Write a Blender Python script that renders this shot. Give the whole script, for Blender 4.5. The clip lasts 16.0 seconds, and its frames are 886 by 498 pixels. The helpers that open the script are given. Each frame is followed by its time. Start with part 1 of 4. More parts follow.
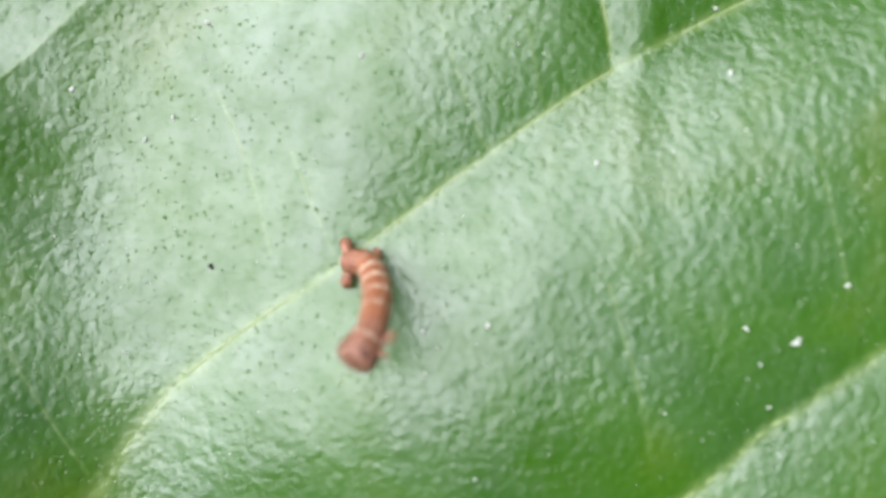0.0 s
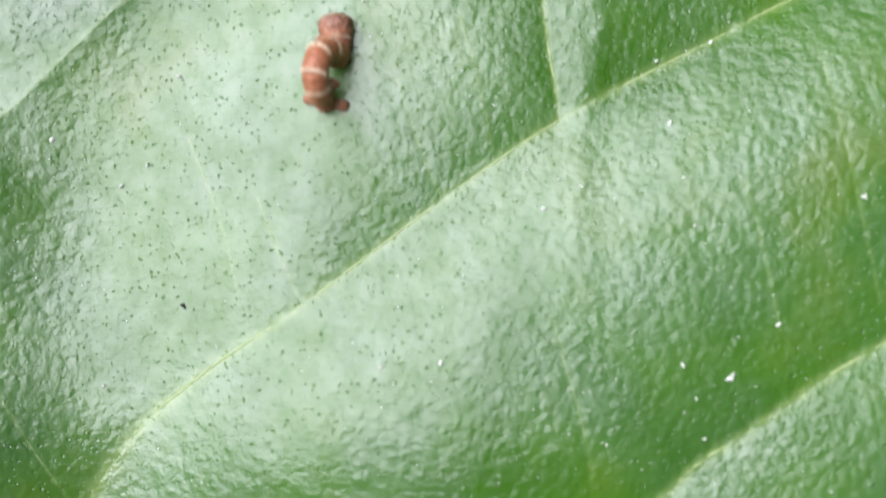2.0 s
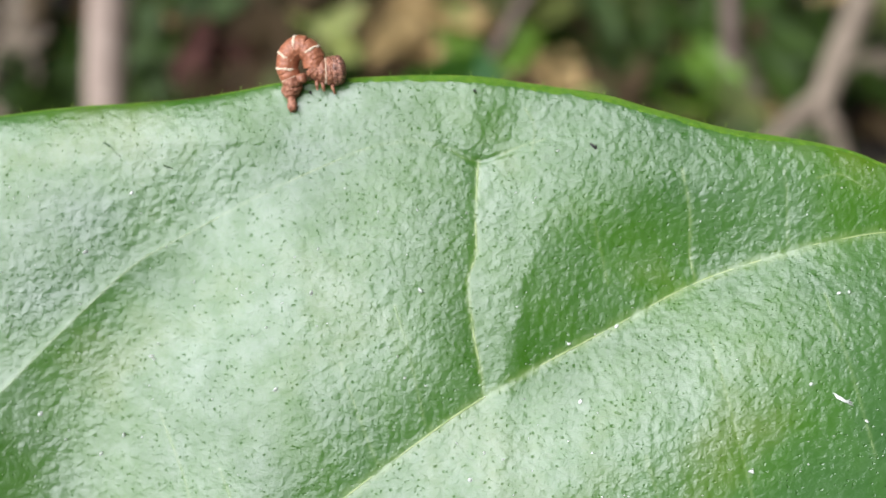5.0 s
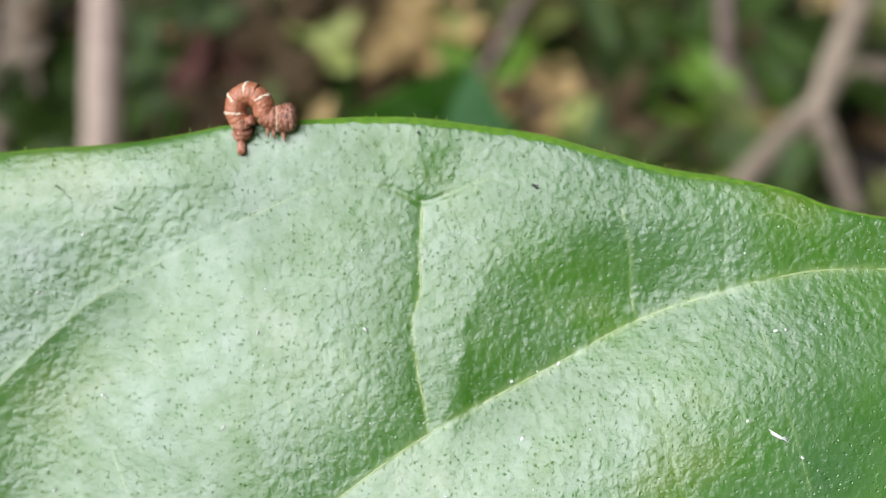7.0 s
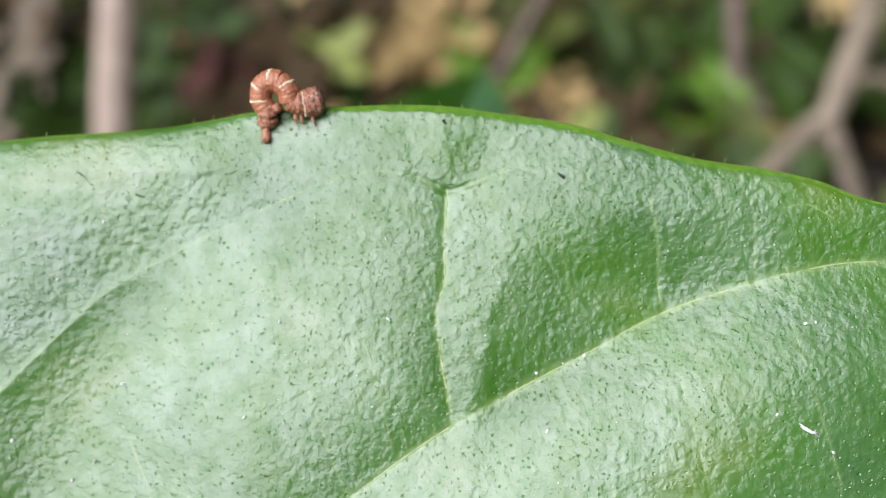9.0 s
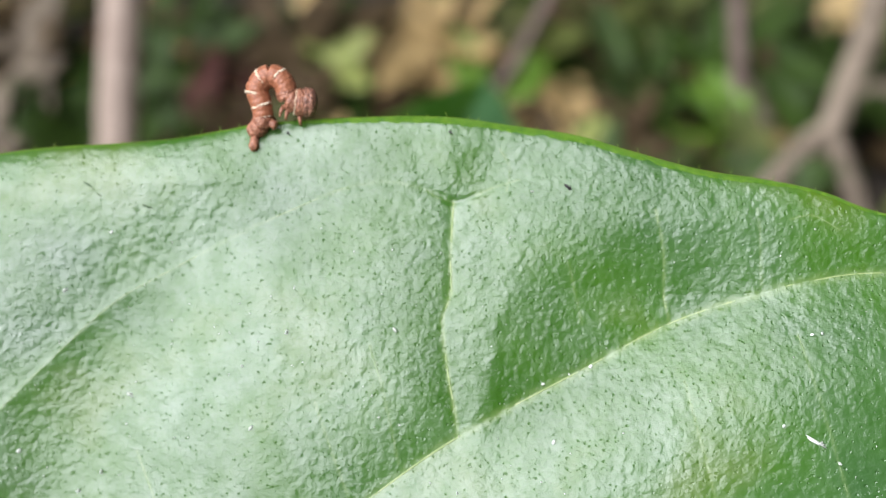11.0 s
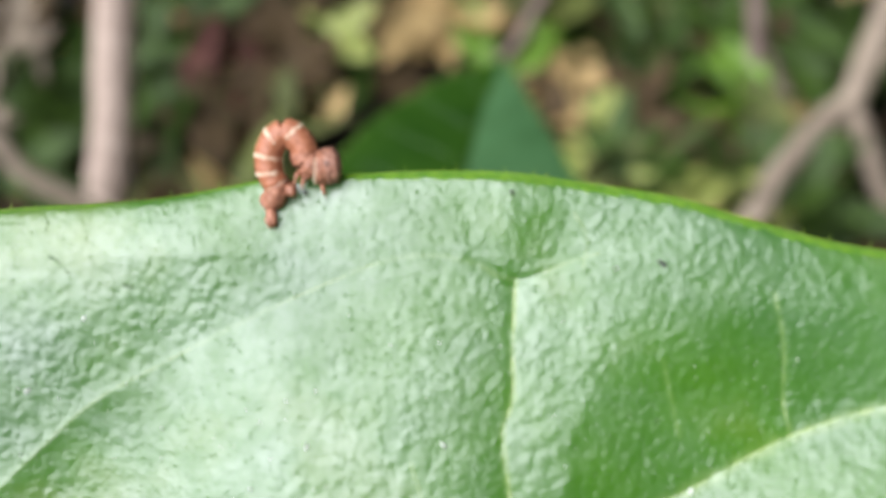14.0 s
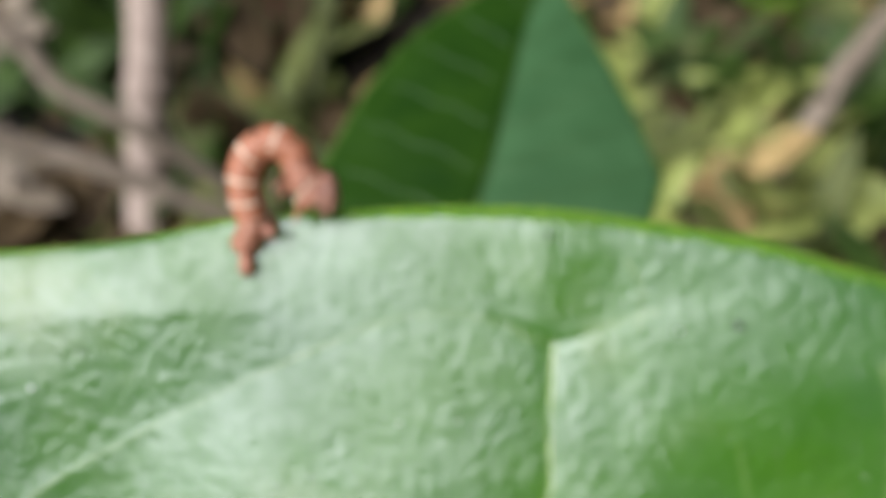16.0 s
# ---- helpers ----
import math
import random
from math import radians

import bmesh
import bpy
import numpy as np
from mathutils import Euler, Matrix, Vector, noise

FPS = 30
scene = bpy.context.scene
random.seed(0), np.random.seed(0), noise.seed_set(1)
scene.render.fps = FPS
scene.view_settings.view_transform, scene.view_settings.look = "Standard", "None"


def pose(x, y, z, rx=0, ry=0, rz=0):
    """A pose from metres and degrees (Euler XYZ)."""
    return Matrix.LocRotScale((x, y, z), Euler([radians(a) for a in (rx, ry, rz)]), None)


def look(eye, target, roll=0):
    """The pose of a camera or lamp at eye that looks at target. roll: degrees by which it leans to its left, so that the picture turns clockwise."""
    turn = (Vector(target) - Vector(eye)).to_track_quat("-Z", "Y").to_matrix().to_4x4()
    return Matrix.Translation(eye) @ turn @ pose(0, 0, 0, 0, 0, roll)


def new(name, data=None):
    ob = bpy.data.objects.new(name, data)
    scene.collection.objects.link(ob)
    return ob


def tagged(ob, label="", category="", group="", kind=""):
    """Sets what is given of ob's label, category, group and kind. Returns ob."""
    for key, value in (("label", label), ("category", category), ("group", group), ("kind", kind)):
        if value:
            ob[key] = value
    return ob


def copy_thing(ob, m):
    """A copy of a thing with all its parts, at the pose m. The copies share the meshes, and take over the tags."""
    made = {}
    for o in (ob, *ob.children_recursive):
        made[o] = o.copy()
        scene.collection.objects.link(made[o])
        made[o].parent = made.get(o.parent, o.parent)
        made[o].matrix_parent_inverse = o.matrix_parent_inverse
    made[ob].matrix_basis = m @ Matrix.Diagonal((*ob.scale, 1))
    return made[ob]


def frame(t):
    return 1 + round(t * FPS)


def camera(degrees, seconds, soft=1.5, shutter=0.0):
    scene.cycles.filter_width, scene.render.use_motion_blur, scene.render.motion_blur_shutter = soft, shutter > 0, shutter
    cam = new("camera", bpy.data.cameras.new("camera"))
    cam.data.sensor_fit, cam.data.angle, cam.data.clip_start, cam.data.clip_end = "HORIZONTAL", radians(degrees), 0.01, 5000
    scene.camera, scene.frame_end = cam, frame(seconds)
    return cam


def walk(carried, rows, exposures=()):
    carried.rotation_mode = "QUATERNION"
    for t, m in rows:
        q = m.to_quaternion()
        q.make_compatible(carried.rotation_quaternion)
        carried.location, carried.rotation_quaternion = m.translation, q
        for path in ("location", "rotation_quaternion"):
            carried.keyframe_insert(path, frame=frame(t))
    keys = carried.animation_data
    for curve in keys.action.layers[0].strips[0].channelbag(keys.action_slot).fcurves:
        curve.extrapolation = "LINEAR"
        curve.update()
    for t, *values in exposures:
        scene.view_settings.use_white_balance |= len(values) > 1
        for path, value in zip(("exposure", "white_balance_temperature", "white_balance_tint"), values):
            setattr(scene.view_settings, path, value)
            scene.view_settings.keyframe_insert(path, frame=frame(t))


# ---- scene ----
# all lengths below are in centimetres of the leaf; CM turns them into metres
CM = 0.01
cam = camera(48.0, 16.0, soft=1.15, shutter=0.5)
cam.data.dof.use_dof = True
cam.data.dof.focus_distance = 0.097
cam.data.dof.aperture_fstop = 14.0
PATH = [
    (0, (-1.008, -6.057, 6.024), (-1.501, -0.385, -2.197), -3.59),
    (0.5, (-0.563, -6.399, 6.377), (-1.148, -0.759, -1.860), -5.01),
    (1, (-0.357, -6.189, 6.482), (-0.927, -0.642, -1.819), -5.19),
    (1.5, (-0.468, -6.147, 6.532), (-1.040, -0.483, -1.689), -4.66),
    (2, (-0.506, -5.987, 6.686), (-1.099, -0.380, -1.573), -4.70),
    (2.5, (-0.422, -5.504, 7.459), (-1.120, 0.362, -0.609), -5.46),
    (3, (-0.431, -5.299, 7.905), (-1.224, 0.594, -0.135), -6.19),
    (3.5, (-0.398, -4.626, 8.773), (-1.102, 1.306, 0.754), -5.77),
    (4, (-0.224, -4.682, 8.810), (-0.945, 1.273, 0.809), -6.07),
    (4.5, (0.024, -4.770, 8.766), (-0.718, 1.186, 0.768), -6.35),
    (5, (0.383, -4.911, 8.887), (-0.387, 1.129, 0.955), -6.42),
    (7.5, (1.049, -4.682, 9.202), (0.203, 1.414, 1.320), -7.35),
    (8, (0.854, -4.724, 9.158), (-0.026, 1.400, 1.302), -7.37),
    (8.5, (0.817, -4.806, 9.007), (-0.033, 1.335, 1.161), -6.90),
    (9, (0.831, -4.815, 8.974), (-0.053, 1.349, 1.149), -7.03),
    (9.5, (0.785, -4.848, 8.941), (-0.078, 1.331, 1.126), -6.90),
    (12, (0.810, -4.709, 9.039), (-0.119, 1.546, 1.292), -7.14),
    (12.5, (0.983, -4.638, 8.980), (0.097, 1.618, 1.229), -6.97),
    (13, (1.019, -4.342, 8.690), (0.123, 1.812, 0.859), -7.37),
    (13.5, (0.314, -3.011, 8.223), (-0.567, 2.952, 0.244), -7.35),
    (13.8, (0.002, -2.733, 7.898), (-0.870, 3.258, -0.065), -6.90),
    (14, (0.115, -2.635, 7.996), (-0.796, 3.304, 0.002), -7.56),
    (14.2, (-0.064, -2.409, 8.343), (-1.006, 3.383, 0.247), -8.86),
    (14.5, (-0.464, -1.922, 8.435), (-1.717, 3.548, 0.158), -11.08),
    (15, (0.092, -1.356, 7.783), (-1.293, 4.019, -0.535), -12.53),
    (15.5, (-0.078, -0.854, 7.308), (-1.418, 4.183, -1.226), -13.17),
    (16, (0.182, -0.741, 7.262), (-1.235, 4.273, -1.274), -14.15),
]
walk(cam, [(t, look(Vector(eye) * CM, Vector(target) * CM, roll)) for t, eye, target, roll in PATH],
     exposures=[(0.0, 1.0), (13.0, 1.05), (13.5, 1.1), (14.0, 1.3), (14.5, 1.4), (15.0, 1.2), (15.5, 1.1), (16.0, 1.05)])

# ---- light: bright overcast sky, the strongest part of it high behind the camera ----
world = bpy.data.worlds.new("world")
scene.world = world
world.use_nodes = True
wn, wl = world.node_tree.nodes, world.node_tree.links
sky = wn.new("ShaderNodeTexSky")
sky.sky_type, sky.sun_disc = "NISHITA", False
sky.sun_elevation, sky.sun_rotation = radians(59), radians(236)
sky.air_density, sky.dust_density = 1.2, 3.0
wl.new(sky.outputs["Color"], wn["Background"].inputs["Color"])
wn["Background"].inputs["Strength"].default_value = 0.010

sun = new("sun", bpy.data.lights.new("sun", "SUN"))
sun.data.energy, sun.data.angle, sun.data.color = 3.25, radians(76), (0.985, 0.98, 1.075)
sun.matrix_world = look((-0.477, -0.243, 0.844), (0, 0, 0))


# ---- materials ----
def nodes(name):
    m = bpy.data.materials.new(name)
    m.use_nodes = True
    t = m.node_tree
    return m, t.nodes, t.links, t.nodes["Principled BSDF"]


def noise_node(n, l, scale, detail=4.0, rough=0.55, coords="Object"):
    c = n.new("ShaderNodeTexCoord")
    x = n.new("ShaderNodeTexNoise")
    x.inputs["Scale"].default_value, x.inputs["Detail"].default_value, x.inputs["Roughness"].default_value = scale, detail, rough
    l.new(c.outputs[coords], x.inputs["Vector"])
    return x


def ramp(n, l, source, stops):
    r = n.new("ShaderNodeValToRGB")
    e = r.color_ramp.elements
    e[0].position, e[0].color = stops[0][0], (*stops[0][1], 1)
    e[1].position, e[1].color = stops[-1][0], (*stops[-1][1], 1)
    for p, c in stops[1:-1]:
        e.new(p).color = (*c, 1)
    l.new(source, r.inputs["Fac"])
    return r


def bump(n, l, p, source, strength, distance, below=None):
    b = n.new("ShaderNodeBump")
    b.inputs["Strength"].default_value, b.inputs["Distance"].default_value = strength, distance
    l.new(source, b.inputs["Height"])
    if below:
        l.new(below.outputs["Normal"], b.inputs["Normal"])
    l.new(b.outputs["Normal"], p.inputs["Normal"])
    return b


def map_node(n, l, source, low, high, to_low=0.0, to_high=1.0):
    x = n.new("ShaderNodeMapRange")
    x.inputs["From Min"].default_value, x.inputs["From Max"].default_value = low, high
    x.inputs["To Min"].default_value, x.inputs["To Max"].default_value = to_low, to_high
    l.new(source, x.inputs["Value"])
    return x.outputs[0]


def mix_node(n, l, factor, first, second):
    """A mix of two colours; second may be a socket or a colour."""
    x = n.new("ShaderNodeMix")
    x.data_type = "RGBA"
    l.new(factor, x.inputs[0])
    l.new(first, x.inputs[6])
    if isinstance(second, tuple):
        x.inputs[7].default_value = (*second, 1)
    else:
        l.new(second, x.inputs[7])
    return x.outputs[2]


def math_node(n, l, operation, first, second):
    x = n.new("ShaderNodeMath")
    x.operation = operation
    for k, value in enumerate((first, second)):
        if isinstance(value, float):
            x.inputs[k].default_value = value
        else:
            l.new(value, x.inputs[k])
    return x.outputs[0]


def voronoi_node(n, l, scale, vector, feature="F1"):
    x = n.new("ShaderNodeTexVoronoi")
    x.feature = feature
    x.inputs["Scale"].default_value = scale
    l.new(vector, x.inputs["Vector"])
    return x


def plain_material(name, dark, light, scale, roughness=0.6, relief=0.3, distance=0.0005, spec=0.5):
    """A two-tone mottled surface with fine relief."""
    m, n, l, p = nodes(name)
    a = noise_node(n, l, scale)
    r = ramp(n, l, a.outputs["Fac"], [(0.3, dark), (0.7, light)])
    l.new(r.outputs["Color"], p.inputs["Base Color"])
    p.inputs["Roughness"].default_value = roughness
    p.inputs["Specular IOR Level"].default_value = spec
    b = noise_node(n, l, scale * 6, 5.0)
    bump(n, l, p, b.outputs["Fac"], relief, distance)
    return m


def skin_material(name, dark, mid, light, fleck, creases=0.75, relief=0.9):
    """Granular skin: mottled brown with dark creases and pale granules."""
    m, n, l, p = nodes(name)
    a = noise_node(n, l, 1500, 6, 0.65)
    r = ramp(n, l, a.outputs["Fac"], [(0.30, dark), (0.52, mid), (0.72, light)])
    c = n.new("ShaderNodeTexCoord")
    along = n.new("ShaderNodeMapping")
    along.inputs["Scale"].default_value = (1.0, 1.0, 0.18)
    l.new(c.outputs["Object"], along.inputs["Vector"])
    streak = n.new("ShaderNodeTexNoise")
    streak.inputs["Scale"].default_value, streak.inputs["Detail"].default_value = 5200, 3
    l.new(along.outputs[0], streak.inputs["Vector"])
    both = math_node(n, l, "ADD", math_node(n, l, "MULTIPLY", a.outputs["Fac"], 0.55), math_node(n, l, "MULTIPLY", streak.outputs["Fac"], 0.45))
    l.new(both, r.inputs["Fac"])
    v = n.new("ShaderNodeTexVoronoi")
    v.inputs["Scale"].default_value = fleck
    l.new(c.outputs["Object"], v.inputs["Vector"])
    edge = n.new("ShaderNodeMapRange")
    edge.inputs["From Min"].default_value, edge.inputs["From Max"].default_value = 0.35, 0.75
    edge.inputs["To Max"].default_value = creases
    l.new(v.outputs["Distance"], edge.inputs["Value"])
    mix = n.new("ShaderNodeMix")
    mix.data_type = "RGBA"
    mix.inputs[7].default_value = (*[x * 0.45 for x in dark], 1)
    l.new(edge.outputs[0], mix.inputs[0])
    l.new(r.outputs["Color"], mix.inputs[6])
    l.new(mix.outputs[2], p.inputs["Base Color"])
    p.inputs["Roughness"].default_value = 0.45
    bump(n, l, p, v.outputs["Distance"], relief, -0.00009)
    return m


def leaf_material():
    """Leathery blade: mottled green, pale veins, dark pores, pitted wax that is worn in patches."""
    m, n, l, p = nodes("leaf_green")
    c = n.new("ShaderNodeTexCoord")
    big = noise_node(n, l, 60, 5)
    tone = ramp(n, l, big.outputs["Fac"], [(0.28, (0.024, 0.100, 0.001)), (0.55, (0.044, 0.140, 0.0012)), (0.75, (0.086, 0.162, 0.002))])
    # pale tissue along the veins
    vein = n.new("ShaderNodeAttribute")
    vein.attribute_name = "vein"
    frayed = noise_node(n, l, 1300, 5, 0.6)
    amount = math_node(n, l, "MULTIPLY", vein.outputs["Fac"], map_node(n, l, frayed.outputs["Fac"], 0.3, 0.6, 0.45, 1.0))
    green = mix_node(n, l, amount, tone.outputs["Color"], (0.30, 0.40, 0.13))
    shake = noise_node(n, l, 900, 3)
    scatter = n.new("ShaderNodeVectorMath")
    scatter.operation = "MULTIPLY_ADD"
    l.new(shake.outputs["Color"], scatter.inputs[0])
    scatter.inputs[1].default_value = (0.0009, 0.0006, 0.0009)
    l.new(c.outputs["Object"], scatter.inputs[2])
    # scattered pits of uneven size, each with a dark pore at its bottom
    v = voronoi_node(n, l, 1650, scatter.outputs[0])
    sep = n.new("ShaderNodeSeparateColor")
    l.new(v.outputs["Color"], sep.inputs[0])
    size = map_node(n, l, sep.outputs[0], 0.0, 1.0, 0.035, 0.12)
    ratio = math_node(n, l, "DIVIDE", v.outputs["Distance"], size)
    pore = map_node(n, l, ratio, 1.1, 0.4)
    hollow = map_node(n, l, ratio, 2.6, 0.8)
    # a slight bluish tone, in patches
    blue_patch = noise_node(n, l, 38, 4, 0.55)
    green = mix_node(n, l, map_node(n, l, blue_patch.outputs["Fac"], 0.40, 0.65, 0.0, 0.10), green, (0.14, 0.22, 0.21))
    colour = mix_node(n, l, math_node(n, l, "MULTIPLY", pore, 0.4), green, (0.012, 0.040, 0.018))
    l.new(colour, p.inputs["Base Color"])
    # the waxy bloom: worn at two scales, dull in the pores
    wax = noise_node(n, l, 230, 6, 0.6)
    l.new(map_node(n, l, wax.outputs["Fac"], 0.3, 0.7, 0.28, 0.39), p.inputs["Roughness"])
    worn = noise_node(n, l, 420, 10, 0.72)
    sweep = noise_node(n, l, 75, 4, 0.5)
    fine_wear = map_node(n, l, worn.outputs["Fac"], 0.38, 0.60, 0.68, 1.0)
    wide_wear = map_node(n, l, sweep.outputs["Fac"], 0.32, 0.62, 0.76, 1.12)
    bloom = math_node(n, l, "MULTIPLY", fine_wear, wide_wear)
    bloom = math_node(n, l, "MULTIPLY", bloom, map_node(n, l, pore, 0.0, 1.0, 1.0, 0.35))
    l.new(bloom, p.inputs["Specular IOR Level"])
    l.new(math_node(n, l, "MULTIPLY", bloom, 0.72), p.inputs["Coat Weight"])
    p.inputs["Coat Roughness"].default_value, p.inputs["Coat IOR"].default_value = 0.18, 1.5
    p.inputs["Coat Tint"].default_value = (0.97, 0.99, 1.0, 1)
    # relief: pores, leathery dents of two sizes, fine grain
    pit = bump(n, l, p, hollow, 0.8, -0.00007)
    soft = voronoi_node(n, l, 1150, scatter.outputs[0], "SMOOTH_F1")
    first = bump(n, l, p, soft.outputs["Distance"], 0.8, -0.00009, pit)
    grain = voronoi_node(n, l, 2600, scatter.outputs[0], "SMOOTH_F1")
    second = bump(n, l, p, grain.outputs["Distance"], 0.5, -0.00004, first)
    fine = noise_node(n, l, 1500, 5, 0.6)
    third = bump(n, l, p, fine.outputs["Fac"], 0.75, 0.00009, second)
    l.new(third.outputs["Normal"], p.inputs["Coat Normal"])
    return m


LEAF_GREEN = leaf_material()
VEIN = plain_material("vein_pale", (0.22, 0.32, 0.10), (0.36, 0.44, 0.19), 900, 0.45, 0.3, 0.00005)
VEIN_GREEN = plain_material("vein_green", (0.16, 0.26, 0.09), (0.24, 0.34, 0.15), 900, 0.45, 0.3, 0.00005)
# opaque margin greens, brightened in colour for light passing through the thin margin
RIM_GLOW = plain_material("leaf_rim_glow", (0.060, 0.19, 0.005), (0.14, 0.29, 0.014), 1500, 0.42, 1.0, 0.00025)
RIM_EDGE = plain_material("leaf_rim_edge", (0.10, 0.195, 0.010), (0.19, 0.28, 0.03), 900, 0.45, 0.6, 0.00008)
VEIN_DARK = plain_material("dark_leaf_vein", (0.022, 0.062, 0.010), (0.036, 0.086, 0.018), 200, 0.5)
# opaque; its yellow-green paints the light that comes through the leaf edge
EDGE_GREEN = plain_material("dark_leaf_edge", (0.07, 0.15, 0.012), (0.12, 0.21, 0.03), 200, 0.5)
SCAR = plain_material("leaf_scar", (0.018, 0.06, 0.006), (0.06, 0.11, 0.02), 1500, 0.6, 0.5, 0.00008)
CRUMB = plain_material("crumb_black", (0.01, 0.01, 0.01), (0.04, 0.035, 0.03), 3000, 0.8)
DUST = plain_material("dust_white", (0.6, 0.65, 0.55), (0.85, 0.87, 0.8), 4000, 0.5)
SKIN = skin_material("caterpillar_skin", (0.26, 0.085, 0.036), (0.43, 0.165, 0.080), (0.58, 0.27, 0.15), 3600, 0.35, 0.5)
SKIN_ROUGH = skin_material("caterpillar_rough_skin", (0.20, 0.07, 0.038), (0.44, 0.19, 0.105), (0.66, 0.40, 0.27), 3400, 0.55, 0.8)
SKIN_HEAD = skin_material("caterpillar_head", (0.11, 0.042, 0.028), (0.44, 0.21, 0.13), (0.68, 0.44, 0.32), 3200, 0.7)
CREAM = plain_material("cream_band", (0.62, 0.47, 0.30), (0.85, 0.74, 0.56), 5000, 0.5, 0.6, 0.00006)
SOIL = plain_material("soil", (0.008, 0.007, 0.005), (0.044, 0.032, 0.016), 25, 0.9, 0.8, 0.006)
STEM = plain_material("pale_bark", (0.260, 0.195, 0.149), (0.437, 0.345, 0.270), 90, 0.7, 0.5, 0.0006)
FORK = plain_material("forked_twig_bark", (0.171, 0.135, 0.093), (0.298, 0.242, 0.173), 90, 0.7, 0.5, 0.0006)
TWIG = plain_material("twig_bark", (0.098, 0.068, 0.053), (0.203, 0.150, 0.120), 90, 0.75, 0.5, 0.0006)
TAN = plain_material("dry_leaf_tan", (0.229, 0.150, 0.053), (0.478, 0.350, 0.144), 70, 0.65, 0.5, 0.0005)
BROWN = plain_material("dry_leaf_brown", (0.029, 0.018, 0.006), (0.083, 0.054, 0.019), 50, 0.75, 0.5, 0.0005, 0.3)
PALE_GREEN = plain_material("herb_pale_green", (0.166, 0.220, 0.046), (0.312, 0.340, 0.091), 40, 0.5, 0.4, 0.0004)
HERB = plain_material("herb_green", (0.015, 0.036, 0.003), (0.042, 0.082, 0.007), 40, 0.6, 0.4, 0.0004, 0.3)
BRIGHT = plain_material("herb_bright_green", (0.062, 0.135, 0.006), (0.104, 0.205, 0.012), 40, 0.5, 0.4, 0.0004)
GREY = plain_material("dry_leaf_grey", (0.135, 0.108, 0.072), (0.260, 0.210, 0.144), 50, 0.7, 0.5, 0.0005)
RED = plain_material("dry_leaf_red", (0.047, 0.014, 0.009), (0.104, 0.036, 0.023), 50, 0.75, 0.5, 0.0005, 0.3)
OLIVE = plain_material("herb_olive", (0.044, 0.062, 0.011), (0.109, 0.125, 0.027), 40, 0.6, 0.4, 0.0004, 0.35)
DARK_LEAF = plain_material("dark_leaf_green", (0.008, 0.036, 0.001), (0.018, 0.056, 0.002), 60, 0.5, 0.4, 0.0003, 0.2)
# right half of the same leaf, its sheen mixed into the base colour
DARK_LEAF_SHEEN = plain_material("dark_leaf_painted_sheen", (0.030, 0.088, 0.026), (0.046, 0.118, 0.040), 60, 0.45, 0.4, 0.0003)


# ---- small tools ----
def part(name, bm, material, parent, label="", smooth=True):
    me = bpy.data.meshes.new(name)
    bm.normal_update()
    bm.to_mesh(me)
    bm.free()
    me.materials.append(material)
    if smooth:
        me.polygons.foreach_set("use_smooth", [True] * len(me.polygons))
    ob = new(name, me)
    if parent:
        ob.parent = parent
    if label:
        ob["label"] = label
    return ob


def grid_mesh(name, co, material, parent=None):
    """A smooth sheet from an array of rows x columns x 3."""
    r, c = co.shape[:2]
    me = bpy.data.meshes.new(name)
    idx = np.arange(r * c).reshape(r, c)
    quads = np.stack([idx[:-1, :-1], idx[:-1, 1:], idx[1:, 1:], idx[1:, :-1]], -1).reshape(-1, 4)
    me.vertices.add(r * c)
    me.vertices.foreach_set("co", co.reshape(-1).astype(np.float32))
    me.loops.add(quads.size)
    me.loops.foreach_set("vertex_index", quads.reshape(-1).astype(np.int32))
    me.polygons.add(len(quads))
    me.polygons.foreach_set("loop_start", np.arange(0, quads.size, 4, dtype=np.int32))
    me.polygons.foreach_set("use_smooth", np.ones(len(quads), dtype=bool))
    me.update(calc_edges=True)
    me.validate()
    me.materials.append(material)
    ob = new(name, me)
    if parent:
        ob.parent = parent
    return ob


def spline(points, count):
    """A smooth curve through the points, as count points at even steps of its length."""
    p = np.array(points, float)
    q = np.vstack([2 * p[0] - p[1], p, 2 * p[-1] - p[-2]])
    out = []
    for i in range(1, len(q) - 2):
        for s in np.linspace(0, 1, 24, endpoint=False):
            a, b, c, d = q[i - 1 : i + 3]
            out.append(0.5 * (2 * b + (c - a) * s + (2 * a - 5 * b + 4 * c - d) * s**2 + (3 * b - a - 3 * c + d) * s**3))
    out.append(p[-1])
    out = np.array(out)
    length = np.r_[0, np.cumsum(np.linalg.norm(np.diff(out, axis=0), axis=1))]
    want = np.linspace(0, length[-1], count)
    return np.stack([np.interp(want, length, out[:, k]) for k in range(out.shape[1])], 1)


def tube(bm, points, radii, sides=10, squash=1.0):
    """A closed tube along points, with a radius at each."""
    pts = [Vector(p) for p in points]
    rings, side = [], None
    for i, p in enumerate(pts):
        ahead = (pts[min(i + 1, len(pts) - 1)] - pts[max(i - 1, 0)]).normalized()
        if side is None:
            side = ahead.orthogonal().normalized()
        side = (side - ahead * side.dot(ahead)).normalized()
        up = ahead.cross(side)
        r = radii[i] if hasattr(radii, "__len__") else radii
        rings.append([bm.verts.new(p + (side * math.cos(a) + up * math.sin(a) * squash) * r) for a in [2 * math.pi * k / sides for k in range(sides)]])
    for a, b in zip(rings, rings[1:]):
        for k in range(sides):
            bm.faces.new((a[k], a[(k + 1) % sides], b[(k + 1) % sides], b[k]))
    bm.faces.new(list(reversed(rings[0])))
    bm.faces.new(rings[-1])
    return bm


